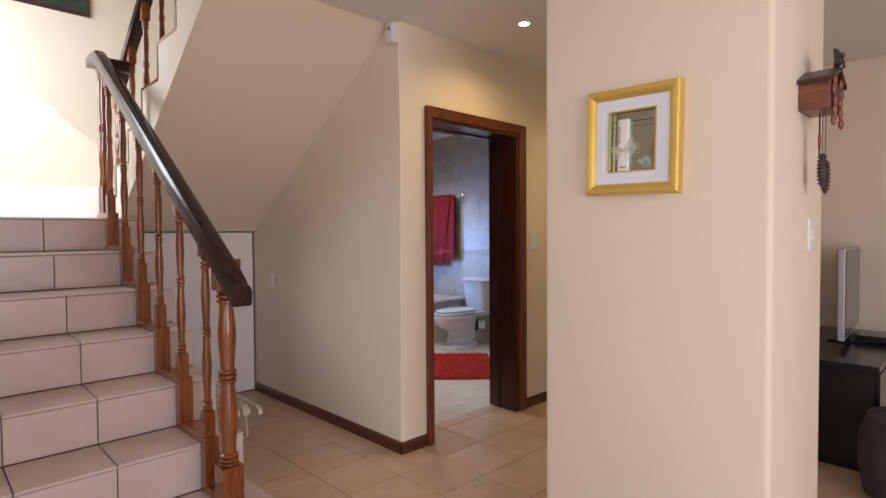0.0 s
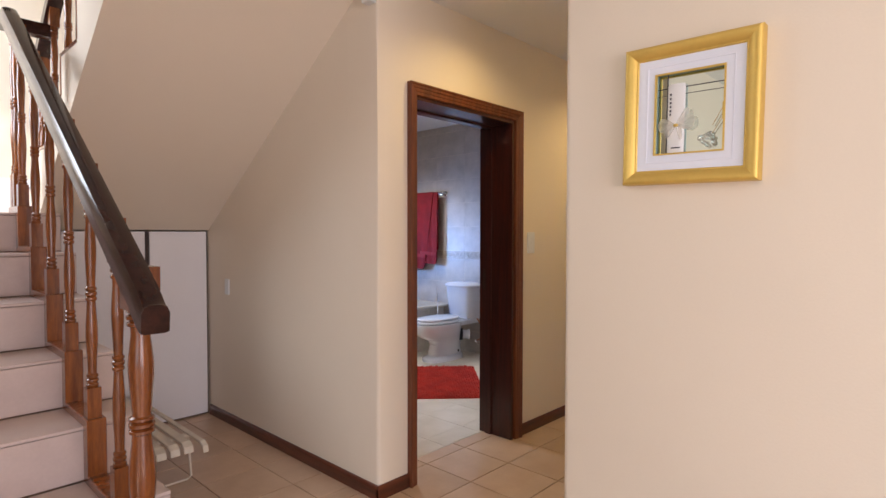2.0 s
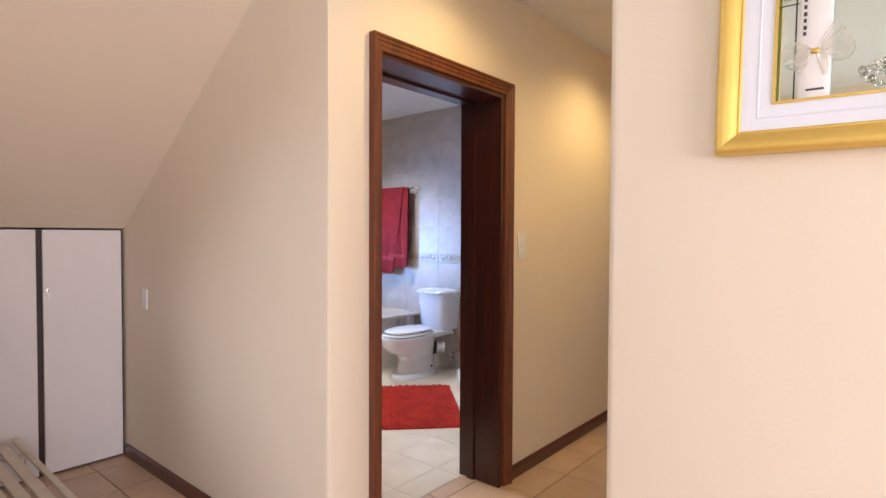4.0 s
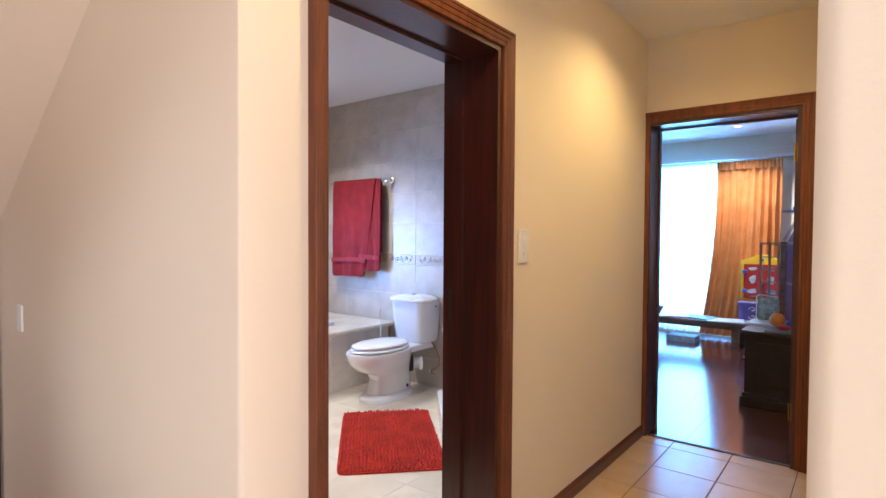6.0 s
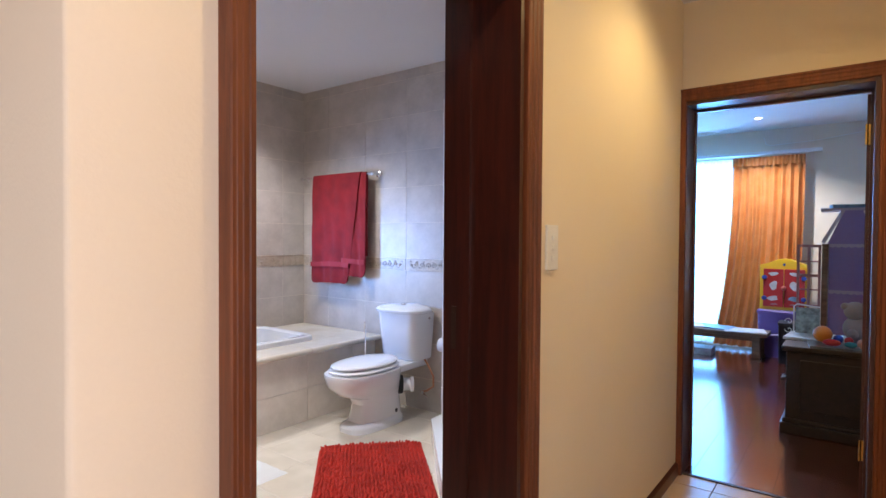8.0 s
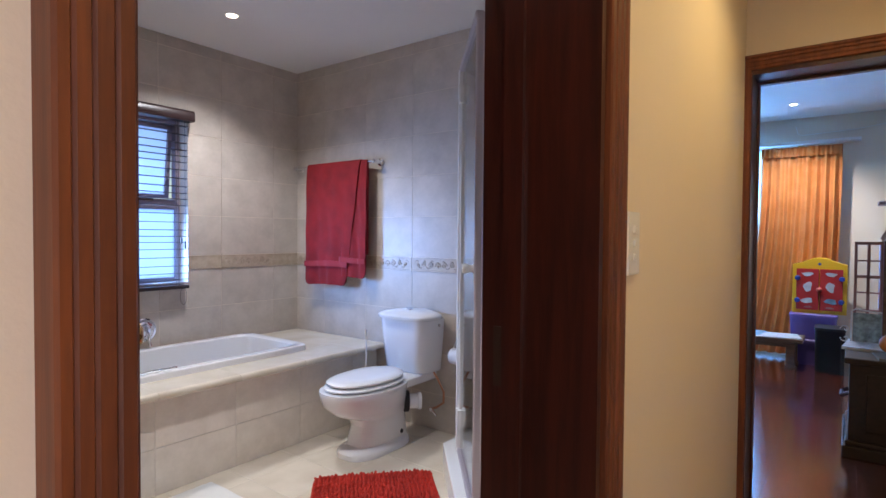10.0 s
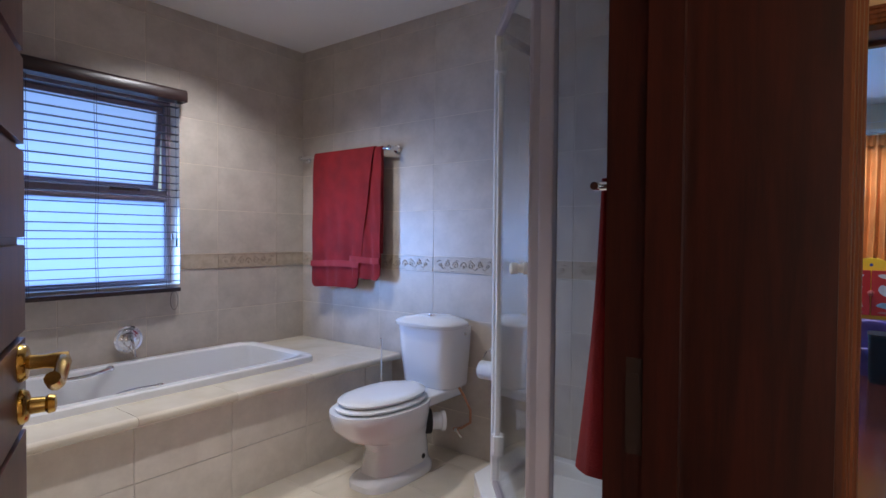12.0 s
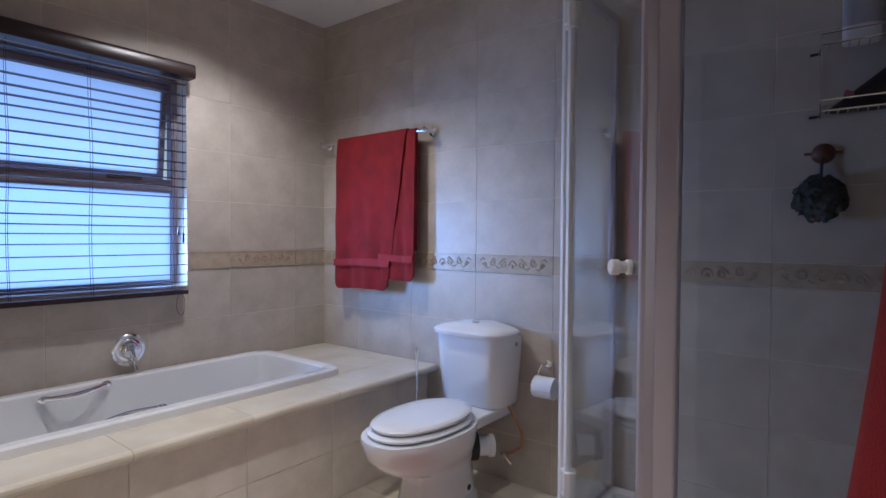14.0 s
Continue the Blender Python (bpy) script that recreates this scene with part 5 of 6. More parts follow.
rng = random.Random(8)
for k in range(120):
    a, b = rng.uniform(0, 6.28), rng.uniform(-1, 1)
    c = Vector((math.cos(a) * math.sqrt(1 - b * b) * 0.7, math.sin(a) * math.sqrt(1 - b * b), b)) * 0.070
    m = Matrix.Translation(c) @ Euler((rng.uniform(0, 6), rng.uniform(0, 6), rng.uniform(0, 6))).to_matrix().to_4x4()
    loop = [m @ Vector((0.018 * math.cos(t), 0.018 * math.sin(t), 0.006 * math.sin(3 * t))) for t in np.linspace(0, 2 * math.pi, 10)[:-1]]
    low = [m @ Vector((0.008 * math.cos(t), 0.008 * math.sin(t), 0.006)) for t in np.linspace(0, 2 * math.pi, 10)[:-1]]
    rings(bm, [low, loop], close_ends=False)
ball(bm, (0, 0, 0), 0.072, 14, (0.75, 1, 1))
link("ruffle", bm, GREY_PUFF, puff)

# paper holder by the toilet
holder = thing("toilet_paper_holder", "chrome paper holder with white roll on tiled wall", "paper holder", (EW - 0.010, 4.170, 0.60))
bm = tube(bmesh.new(), [(0, 0.02, 0.03), (-0.05, 0.03, 0.032), (-0.065, 0.04, 0.0), (-0.07, 0.055, -0.05), (-0.07, 0.05, -0.066), (-0.07, -0.06, -0.066)], 0.004, 8)
part("arm", bm, CHROME, holder, smooth=True)
part("rose", turned(bmesh.new(), [(0.0005, 0), (0.02, 0), (0.018, 0.006), (0.0005, 0.008)], Matrix.Translation((0, 0.02, 0.03)) @ Matrix.Rotation(radians(-90), 4, "Y"), 16), CHROME, holder, smooth=True)
roll = thing("toilet_roll", "white toilet paper roll on chrome holder", "toilet roll", (EW - 0.080, 4.170, 0.534))
part("paper", turned(bmesh.new(), [(0.018, -0.05), (0.050, -0.05), (0.050, 0.05), (0.018, 0.05)], Matrix.Rotation(radians(90), 4, "X"), 26), plain("soft_white_paper", (0.80, 0.79, 0.78), 0.9), roll, smooth=True)

# red towel on a short bar just inside the door
bar = thing("towel_bar", "short chrome towel bar beside the door frame", "towel rail", (3.575, DWB + 0.003, 1.345))
part("bar", tube(bmesh.new(), [(-0.145, 0.082, 0), (0.20, 0.082, 0)], 0.007, 10), CHROME, bar, smooth=True)
for x in (-0.125, 0.185):
    part("bracket", turned(bmesh.new(), [(0.0005, 0), (0.020, 0), (0.018, 0.006), (0.008, 0.012), (0.008, 0.09), (0.0005, 0.091)], Matrix.Translation((x, 0, 0)) @ Matrix.Rotation(radians(-90), 4, "X"), 14), CHROME, bar, smooth=True)
robe = thing("hand_towel", "dark red terry towel hanging on short chrome bar", "towel", (3.585, DWB + 0.003, 0))
rows = []
for f in np.linspace(0, 1, 18):
    z = 1.362 - 0.53 * f
    half = 0.108 + 0.020 * f
    rows.append([(half * math.copysign(abs(math.cos(a)) ** 0.6, math.cos(a)), 0.082 + (0.016 + 0.044 * f ** 1.2) * math.sin(a) * (1 + 0.22 * math.sin(4 * a + 1) * f), z + 0.008 * math.cos(2 * a) * f) for a in np.linspace(0, 2 * math.pi, 33)[:-1]])
part("cloth", rings(bmesh.new(), rows), TERRY_RED, robe, smooth=True)

# bath mats
mat = thing("bath_mat", "orange-red chenille bath mat with nubbly pile", "bath mat", (4.023, 3.888, 0.0), 46.1)
ML, MW = 0.515, 0.312
part("backing", rings(bmesh.new(), [rounded(0, 0, ML, MW, z, 40, 16) for z in (0.0, 0.010)]), MAT_RED, mat)
nub = []
rng = random.Random(12)
sp = 0.0205
for i in range(int(2 * ML / sp)):
    for j in range(int(2 * MW / sp)):
        x, y = -ML + 0.012 + sp * (i + 0.5 * (j % 2)) + rng.uniform(-0.003, 0.003), -MW + 0.012 + sp * j + rng.uniform(-0.003, 0.003)
        if abs(x) > ML - 0.008 or abs(y) > MW - 0.008 or (abs(x) > ML - 0.03 and abs(y) > MW - 0.03 and abs(x) - ML + abs(y) - MW > -0.034):
            continue
        nub.append((x, y, rng.uniform(0.012, 0.020), rng.uniform(0, 3.14), rng.uniform(0.0085, 0.0115)))
verts, faces = [], []
for x, y, h, a, r in nub:
    b = len(verts)
    lean = (rng.uniform(-0.006, 0.006), rng.uniform(-0.006, 0.006))
    for z, k in ((0.008, 1.0), (0.008 + h * 0.6, 1.12), (0.008 + h, 0.55)):
        for q in range(6):
            t = a + q * math.pi / 3
            f = (z - 0.008) / h
            verts.append((x + r * k * math.cos(t) + lean[0] * f, y + r * k * 0.8 * math.sin(t) + lean[1] * f, z))
    for lvl in (0, 6):
        for q in range(6):
            faces.append((b + lvl + q, b + lvl + (q + 1) % 6, b + lvl + 6 + (q + 1) % 6, b + lvl + 6 + q))
    faces.append(tuple(b + 12 + q for q in range(6)))
me = bpy.data.meshes.new("chenille")
me.from_pydata(verts, [], faces)
me.materials.append(MAT_RED)
me.polygons.foreach_set("use_smooth", [True] * len(me.polygons))
ob = new("chenille", me)
ob.parent = mat
tagged(ob, "short rounded chenille nubs", kind="stuff")
mat_2 = thing("bath_mat", "small white cotton bath mat beside the bath", "bath mat", (3.45, 4.60, 0.0))
bm = bmesh.new()
rows = []
for i in range(30):
    rows.append([(-0.36 + 0.72 * i / 29, -0.27 + 0.54 * j / 21, 0.012 + 0.004 * noise.noise((i * 0.7, j * 0.7, 0)) - (0.010 if i in (0, 29) or j in (0, 21) else 0)) for j in range(22)])
rings(bm, rows, close_ends=False, closed=False)
bmesh.ops.recalc_face_normals(bm, faces=bm.faces)
part("cloth", bm, plain("white_cotton_pile", (0.76, 0.75, 0.72), 0.95, fine=220, bump=0.08), mat_2, smooth=True)

# ---------------------------------------------------------------- slatted rack by the stairs
rack = thing("slatted_stand", "low cream slatted stand on wire legs", "stand", (1.43, 3.93, 0))
for k in range(7):
    x = -0.19 + k * 0.066
    w = 0.024 if k < 6 else 0.014
    ln = 0.50 if k < 6 else 0.55
    prof = [(-ln - 0.03, 0.205), (-ln - 0.022, 0.232), (-ln + 0.01, 0.245), (ln - 0.02, 0.258), (ln, 0.262), (ln, 0.274), (ln - 0.02, 0.270), (-ln + 0.005, 0.257), (-ln - 0.032, 0.240), (-ln - 0.040, 0.207)]
    part("slat", prism(bmesh.new(), prof, "x", x - w, x + w), CREAM_SLAT, rack, bevel=0.003, segments=1)
for y in (-0.36, 0.36):
    part("cross_bar", boxes((-0.205, 0.215, y - 0.015, y + 0.015, 0.232, 0.2475)), CREAM_SLAT, rack)
    part("wire_leg", tube(bmesh.new(), [(0.205, y, 0.245), (0.212, y - 0.02, 0.02), (0.19, y - 0.02, 0.006), (-0.18, y - 0.02, 0.006), (-0.202, y - 0.02, 0.02), (-0.195, y, 0.245)], 0.006, 8), CREAM_SLAT, rack, "thin cream wire leg", smooth=True)

# ---------------------------------------------------------------- cuckoo clock on the pillar's side
clock = thing("cuckoo_clock", "carved wooden cuckoo clock with hanging pine-cone weights", "clock", (2.455, 0.635, 1.815))
part("case", boxes((-0.085, 0.085, -0.095, -0.002, -0.055, 0.055)), CLOCK_WOOD, clock, bevel=0.003, segments=1)
roof = [(-0.11, 0.035), (-0.105, 0.050), (0.0, 0.098), (0.105, 0.050), (0.11, 0.035), (0.0, 0.082)]
part("roof", prism(bmesh.new(), roof, "y", -0.112, 0.0), DARK_CARVED, clock, "sloping carved roof")
for sx in (-1, 1):
    bm = bmesh.new()
    for k in range(5):
        c = (sx * (0.05 + 0.012 * math.sin(k * 2)), -0.102, 0.045 - 0.035 * k)
        ball(bm, c, 0.019, 8, (0.8, 0.5, 1.1))
    part("carved_leaf", bm, CLOCK_WOOD, clock, "carved leaf trim")
part("dial", turned(bmesh.new(), [(0.0005, 0), (0.036, 0), (0.036, 0.006), (0.030, 0.009), (0.0005, 0.010)], Matrix.Translation((0, -0.095, 0)) @ Matrix.Rotation(radians(90), 4, "X"), 20), DARK_CARVED, clock)
bm = ball(bmesh.new(), (0, -0.105, 0.105), 0.020, 10, (0.8, 0.9, 1.3))
ball(bm, (0, -0.112, 0.136), 0.011, 8)
prism(bm, [(-0.118, 0.10), (-0.108, 0.150), (-0.095, 0.155), (-0.10, 0.10)], "x", -0.045, -0.008)
prism(bm, [(-0.118, 0.10), (-0.108, 0.145), (-0.095, 0.15), (-0.10, 0.10)], "x", 0.008, 0.045)
part("bird_carving", bm, DARK_CARVED, clock, "dark carved bird with spread wings")
part("pendulum", tube(bmesh.new(), [(0.0, -0.05, -0.05), (0.0, -0.05, -0.215)], 0.003, 6), DARK_CARVED, clock)
part("pendulum_bob", turned(bmesh.new(), [(0.0005, -0.004), (0.018, -0.003), (0.018, 0.003), (0.0005, 0.004)], Matrix.Translation((0, -0.05, -0.16)) @ Matrix.Rotation(radians(90), 4, "X") @ Matrix.Diagonal((0.8, 1.8, 1, 1)), 14), CLOCK_WOOD, clock)
for x, y, z0 in ((-0.015, -0.062, -0.205), (0.012, -0.066, -0.225)):
    bm = bmesh.new()
    lathe(bm, [(0.0005, z0 - 0.125), (0.007, z0 - 0.118), (0.012, z0 - 0.09), (0.014, z0 - 0.055), (0.012, z0 - 0.02), (0.006, z0), (0.0005, z0 + 0.004)], x, y, 12)
    for lvl in range(8):
        zc = z0 - 0.012 - lvl * 0.0135
        rr = 0.010 + 0.004 * math.sin(math.pi * (lvl + 0.5) / 8)
        for q in range(9):
            a = 2 * math.pi * (q + 0.5 * (lvl % 2)) / 9
            ball(bm, (x + rr * math.cos(a), y + rr * math.sin(a), zc), 0.0048, 6, (1, 1, 0.6))
    part("pine_cone_weight", bm, DARK_CARVED, clock, "cast pine-cone weight")
    part("chain", tube(bmesh.new(), [(x, y, z0), (x, y, -0.055)], 0.0018, 5), DARK_CARVED, clock)

# ---------------------------------------------------------------- living room beyond the pillar
tvc = thing("tv_cabinet", "low black television cabinet", "cabinet", (3.78, 0.56, 0))
part("body", boxes((0.02, 1.36, 0.02, 0.50, 0.05, 0.565)), BLACK_GLOSS, tvc, bevel=0.004)
part("top", boxes((0, 1.38, 0, 0.52, 0.565, 0.60)), BLACK_GLOSS, tvc, bevel=0.006)
part("plinth", boxes((0.04, 1.34, 0.05, 0.48, 0, 0.05)), BLACK_GLOSS, tvc)
for k in range(3):
    part("door", boxes((0.03 + k * 0.443, 0.465 + k * 0.443, 0.0, 0.02, 0.06, 0.555)), BLACK_GLOSS, tvc, bevel=0.003)
tv = thing("television", "thin flat grey television on black cabinet", "television", (4.19, 0.80, 0.60), 4)
part("panel", boxes((0, 0.98, -0.018, 0.018, 0.05, 0.62)), ALU, tv, bevel=0.005)
part("screen", boxes((0.015, 0.965, -0.0215, -0.0175, 0.07, 0.605)), SCREEN, tv, "dark grey screen")
part("foot", boxes((0.28, 0.70, -0.10, 0.10, 0, 0.012)), BLACK_GLOSS, tv, bevel=0.004)
part("neck", boxes((0.45, 0.53, -0.012, 0.012, 0.01, 0.10)), BLACK_GLOSS, tv)
box_1 = thing("set_top_box", "small black set-top box on cabinet", "electronics", (4.52, 0.68, 0.60))
part("case", boxes((0, 0.26, -0.07, 0.10, 0.004, 0.05)), BLACK_GLOSS, box_1, bevel=0.006)
spk = thing("loudspeaker", "small black loudspeaker on television cabinet", "loudspeaker", (3.92, 0.93, 0.60))
part("case", boxes((-0.05, 0.05, -0.05, 0.05, 0, 0.20)), BLACK_GLOSS, spk, bevel=0.008)
pouf = thing("pouf", "dark brown rounded upholstered pouf", "pouf", (3.55, 0.40, 0))
part("cushion", rings(bmesh.new(), [rounded(0, 0, r, r, z, 28, 2.2) for r, z in ((0.15, 0), (0.19, 0.03), (0.215, 0.16), (0.215, 0.32), (0.18, 0.42), (0.10, 0.455), (0.02, 0.46))]), DARK_STUFF, pouf, smooth=True)
plate = switch_plate("wall_socket", "small white plate on living room wall", pose(8.8, 0.95, 1.85, 0, 0, -90), 0.16, 0.16, 0)

# ---------------------------------------------------------------- bedroom
window_2 = thing("window_2", "wide bedroom window behind sheer curtain", "window", kind="structure")
bm = bmesh.new()
for y0, y1, z0, z1 in ((2.75, 2.80, 0.1, 2.25), (4.60, 4.65, 0.1, 2.25), (3.66, 3.72, 0.15, 2.2), (2.80, 4.60, 0.1, 0.15), (2.80, 4.60, 2.2, 2.25)):
    box(bm, 9.42, 9.47, y0, y1, z0, z1)
part("window_frame", bm, WHITE_PLASTIC, window_2)
ob = part("pane", boxes((9.443, 9.448, 2.79, 4.61, 0.14, 2.21)), PANE, window_2)
ob.visible_shadow = False


def drape(name, label, category, x, y0t, y1t, y0b, y1b, z0, z1, folds, depth, mat, thick, head):
    ob = thing(name, label, category, (x, 0, 0))
    rows = []
    n = folds * 10
    rng = random.Random(folds)
    ph = [rng.uniform(-0.5, 0.5) for _ in range(folds + 1)]
    for f in np.linspace(0, 1, 22):
        g = f ** 2.4
        row = []
        for i in range(n + 1):
            u = i / n
            y = (y0t + (y1t - y0t) * u) * (1 - g) + (y0b + (y1b - y0b) * u) * g
            w = math.sin(2 * math.pi * folds * u + ph[int(u * folds)] * f * 1.6)
            amp = depth * (0.45 + 0.55 * min(1, f * 3)) * (1 + 0.3 * math.sin(7 * u + 2 * f))
            row.append((amp * w + 0.006 * math.sin(23 * u + 9 * f), y + 0.010 * math.sin(4 * f + 13 * u) * f, z1 - (z1 - z0) * f))
        rows.append(row)
    bm = bmesh.new()
    rings(bm, rows, close_ends=False, closed=False)
    bmesh.ops.recalc_face_normals(bm, faces=bm.faces)
    part("cloth", bm, mat, ob, smooth=True)
    if head:
        bm = bmesh.new()
        rings(bm, [[(-0.028 + 0.010 * math.sin(u * folds * 12.6), y1t + (y0t - y1t) * u, z) for u in np.linspace(0, 1, folds * 8)] for z in (z1 - 0.085, z1 - 0.05, z1 + 0.012)], close_ends=False, closed=False)
        part("heading_tape", bm, mat, ob, "gathered curtain heading", smooth=True)
    return ob


drape("curtain", "orange satin curtain hanging in soft folds", "curtain", 9.20, 2.30, 3.02, 2.36, 3.22, 0.04, 2.245, 9, 0.030, CURTAIN, 0.002, True)
drape("sheer_curtain", "white translucent voile curtain glowing with daylight", "curtain", 9.30, 2.72, 4.70, 2.72, 4.70, 0.03, 2.26, 26, 0.012, SHEER, 0.001, False)
track = thing("curtain_rail", "slim white curtain rail above bedroom window", "curtain rail", (9.24, 0, 2.29))
part("bar", boxes((-0.05, 0.06, 2.15, 4.75, 0, 0.03)), WHITE_PLASTIC, track, bevel=0.003)
for y in (2.3, 3.4, 4.6):
    part("bracket", boxes((0.05, 0.11, y - 0.012, y + 0.012, 0.004, 0.028)), WHITE_PLASTIC, track)

bench = thing("low_bench", "low worn wooden bench with square legs", "bench", (8.75, 3.25, 0))
part("seat", boxes((-0.20, 0.20, -0.68, 0.68, 0.265, 0.30)), BENCH_WOOD, bench, bevel=0.005)
part("apron", boxes((-0.17, 0.17, -0.62, 0.62, 0.215, 0.265)), BENCH_WOOD, bench)
for x in (-0.15, 0.15):
    for y in (-0.58, 0.58):
        ob = part("leg", boxes((-0.038, 0.038, -0.038, 0.038, 0.03, 0.26), (-0.048, 0.048, -0.048, 0.048, 0, 0.03)), BENCH_WOOD, bench, bevel=0.004)
        ob.matrix_basis = pose(x, y, 0)
for k, (x, y, a, mat_, label) in enumerate([(8.70, 2.80, 12, PAPER, "open newspaper lying on low bench"), (8.76, 3.12, -8, PAPER_B, "blue magazine lying on low bench"), (8.70, 3.42, 20, PAPER, "folded magazine lying on low bench")]):
    ob = thing("magazine", label, "magazine", (x, y, 0.30), a)
    part("pages", boxes((-0.15, 0.15, -0.20, 0.20, 0.001, 0.012 + 0.004 * k)), mat_, ob, bevel=0.002, segments=1)
bowl_ = thing("bowl", "dark bowl standing on low bench", "bowl", (8.72, 3.62, 0.30))
part("shell", lathe(bmesh.new(), [(0.0005, 0.0), (0.05, 0.0), (0.055, 0.02), (0.10, 0.11), (0.095, 0.112), (0.05, 0.03), (0.0005, 0.025)], n=22), DARK_EDGE, bowl_, smooth=True)
papers = thing("magazine_pile", "pile of papers lying under low bench", "papers", (8.72, 3.28, 0.0))
part("stack", boxes((-0.12, 0.12, -0.17, 0.17, 0, 0.075)), PAPER, papers, bevel=0.003)

# toy cupboard on stacked purple boxes
for z in (0.0, 0.262):
    ob = thing("storage_box", "purple plastic storage box with lid", "box", (9.08, 2.51, z), group="stacked purple boxes")
    part("body", rings(bmesh.new(), [rounded(0, 0, 0.15 + 0.01 * f, 0.19 + 0.012 * f, 0.225 * f, 28, 8) for f in (0, 0.5, 1)]), PURPLE, ob, smooth=True)
    part("lid", rings(bmesh.new(), [rounded(0, 0, 0.168, 0.208, zz_, 28, 8) for zz_ in (0.225, 0.25)] + [rounded(0, 0, 0.155, 0.195, 0.262, 28, 8)]), PURPLE, ob, smooth=True)
toy = thing("toy_cupboard", "yellow plastic toy cupboard with red doors", "toy", (9.02, 2.465, 0.524))
arch = [(-0.23, 0), (0.23, 0), (0.23, 0.50), (0.20, 0.505), (0.13, 0.53), (0.06, 0.562), (0.0, 0.57), (-0.06, 0.562), (-0.13, 0.53), (-0.20, 0.505), (-0.23, 0.50)]
part("body", prism(bmesh.new(), arch, "x", -0.02, 0.16), YELLOW, toy, bevel=0.004)
part("crest_hole", turned(bmesh.new(), [(0.0005, 0), (0.014, 0), (0.0005, 0.002)], Matrix.Translation((-0.021, 0, 0.505)) @ Matrix.Rotation(radians(-90), 4, "Y"), 12), BLUE_T, toy)
for s in (-1, 1):
    d = part("door", boxes((-0.034, -0.018, min(s * 0.004, s * 0.195), max(s * 0.004, s * 0.195), 0.035, 0.455)), RED_T, toy, bevel=0.004)
    for z in (0.13, 0.36):
        part("hinge", turned(bmesh.new(), [(0.0005, 0), (0.026, 0), (0.026, 0.015), (0.018, 0.022), (0.0005, 0.022)], Matrix.Translation((-0.030, s * 0.185, z)) @ Matrix.Rotation(radians(-90), 4, "Y"), 12), BLUE_T, d, "blue plastic hinge")
    rng = random.Random(5 + s)
    for k, (yy_, z, w, h, c) in enumerate([(0.10, 0.40, 0.045, 0.022, PAPER), (0.095, 0.27, 0.035, 0.055, PAPER), (0.10, 0.13, 0.05, 0.03, PAPER_B if s < 0 else PAPER), (0.09, 0.065, 0.035, 0.010, PINK)]):
        bm = prism(bmesh.new(), [(s * yy_ + w * math.cos(a) * (1 + 0.25 * math.sin(3 * a + k)), z + h * math.sin(a) * (1 + 0.2 * math.cos(2 * a + s))) for a in np.linspace(0, 2 * math.pi, 15)[:-1]], "x", -0.0365, -0.0335)
        part("sticker", bm, c, d, "faded printed sticker")
part("knob", ball(bmesh.new(), (-0.045, 0, 0.245), 0.026, 12), plain("coral_knob", (0.60, 0.14, 0.10)), toy, smooth=True)
bin_ = thing("storage_bin", "black fabric storage bin on bedroom floor", "bin", (8.76, 2.36, 0))
part("body", rings(bmesh.new(), [rounded(0, 0, 0.14 + 0.008 * f, 0.115 + 0.006 * f, 0.42 * f, 28, 7) for f in (0, 0.5, 1)]), plain("black_fabric", (0.016, 0.016, 0.018), 0.85), bin_, smooth=True)
part("rim", rings(bmesh.new(), [rounded(0, 0, 0.153, 0.126, z, 28, 7) for z in (0.405, 0.43)]), plain("black_rim", (0.02, 0.02, 0.022), 0.6), bin_, smooth=True)

# dark chest with its clutter
chest = thing("wooden_chest", "very dark wooden chest with moulded plinth", "chest", (6.25, 1.615, 0))
part("body", boxes((0.03, 0.70, 0.02, 0.60, 0.10, 0.555)), CHEST_WOOD, chest, bevel=0.004)
part("plinth", boxes((0.0, 0.72, 0.0, 0.63, 0.0, 0.07), (0.012, 0.71, 0.01, 0.615, 0.07, 0.10)), CHEST_WOOD, chest, bevel=0.008)
part("top", boxes((0.005, 0.72, 0.0, 0.625, 0.555, 0.59)), CHEST_WOOD, chest, bevel=0.008)
part("panel", boxes((0.022, 0.031, 0.10, 0.52, 0.16, 0.50)), CHEST_WOOD, chest, bevel=0.006)
part("side_handle", tube(bmesh.new(), [(0.20, 0.60, 0.34), (0.20, 0.635, 0.32), (0.33, 0.635, 0.32), (0.33, 0.60, 0.34)], 0.012, 8), DARK_EDGE, chest, smooth=True)


def simple(name, label, category, at, build, mat_, rz=0.0, smooth=True):
    ob = thing(name, label, category, at, rz)
    bm = bmesh.new()
    build(bm)
    part("body", bm, mat_, ob, smooth=smooth)
    return ob


CZ = 0.59
simple("tray", "grey printed tray lying on dark chest", "tray", (6.40, 1.925, CZ), lambda bm: box(bm, -0.13, 0.13, -0.20, 0.17, 0.001, 0.016), plain("grey_printed_tray", (0.20, 0.22, 0.23), 0.3, scale=12, vary=0.2), 6, False)
simple("paper_sheet", "white papers lying on dark chest", "papers", (6.70, 2.085, CZ), lambda bm: box(bm, -0.17, 0.17, -0.22, 0.155, 0.001, 0.02), PAPER, -6, False)
simple("toy_ball", "orange plastic toy ball on chest", "ball", (6.47, 2.020, CZ + 0.016), lambda bm: ball(bm, (0, 0, 0.056), 0.056, 18), ORANGE)
simple("toy_ball", "small blue toy ball on chest", "ball", (6.47, 1.933, CZ + 0.016), lambda bm: ball(bm, (0, 0, 0.030), 0.030, 14), BLUE_T)
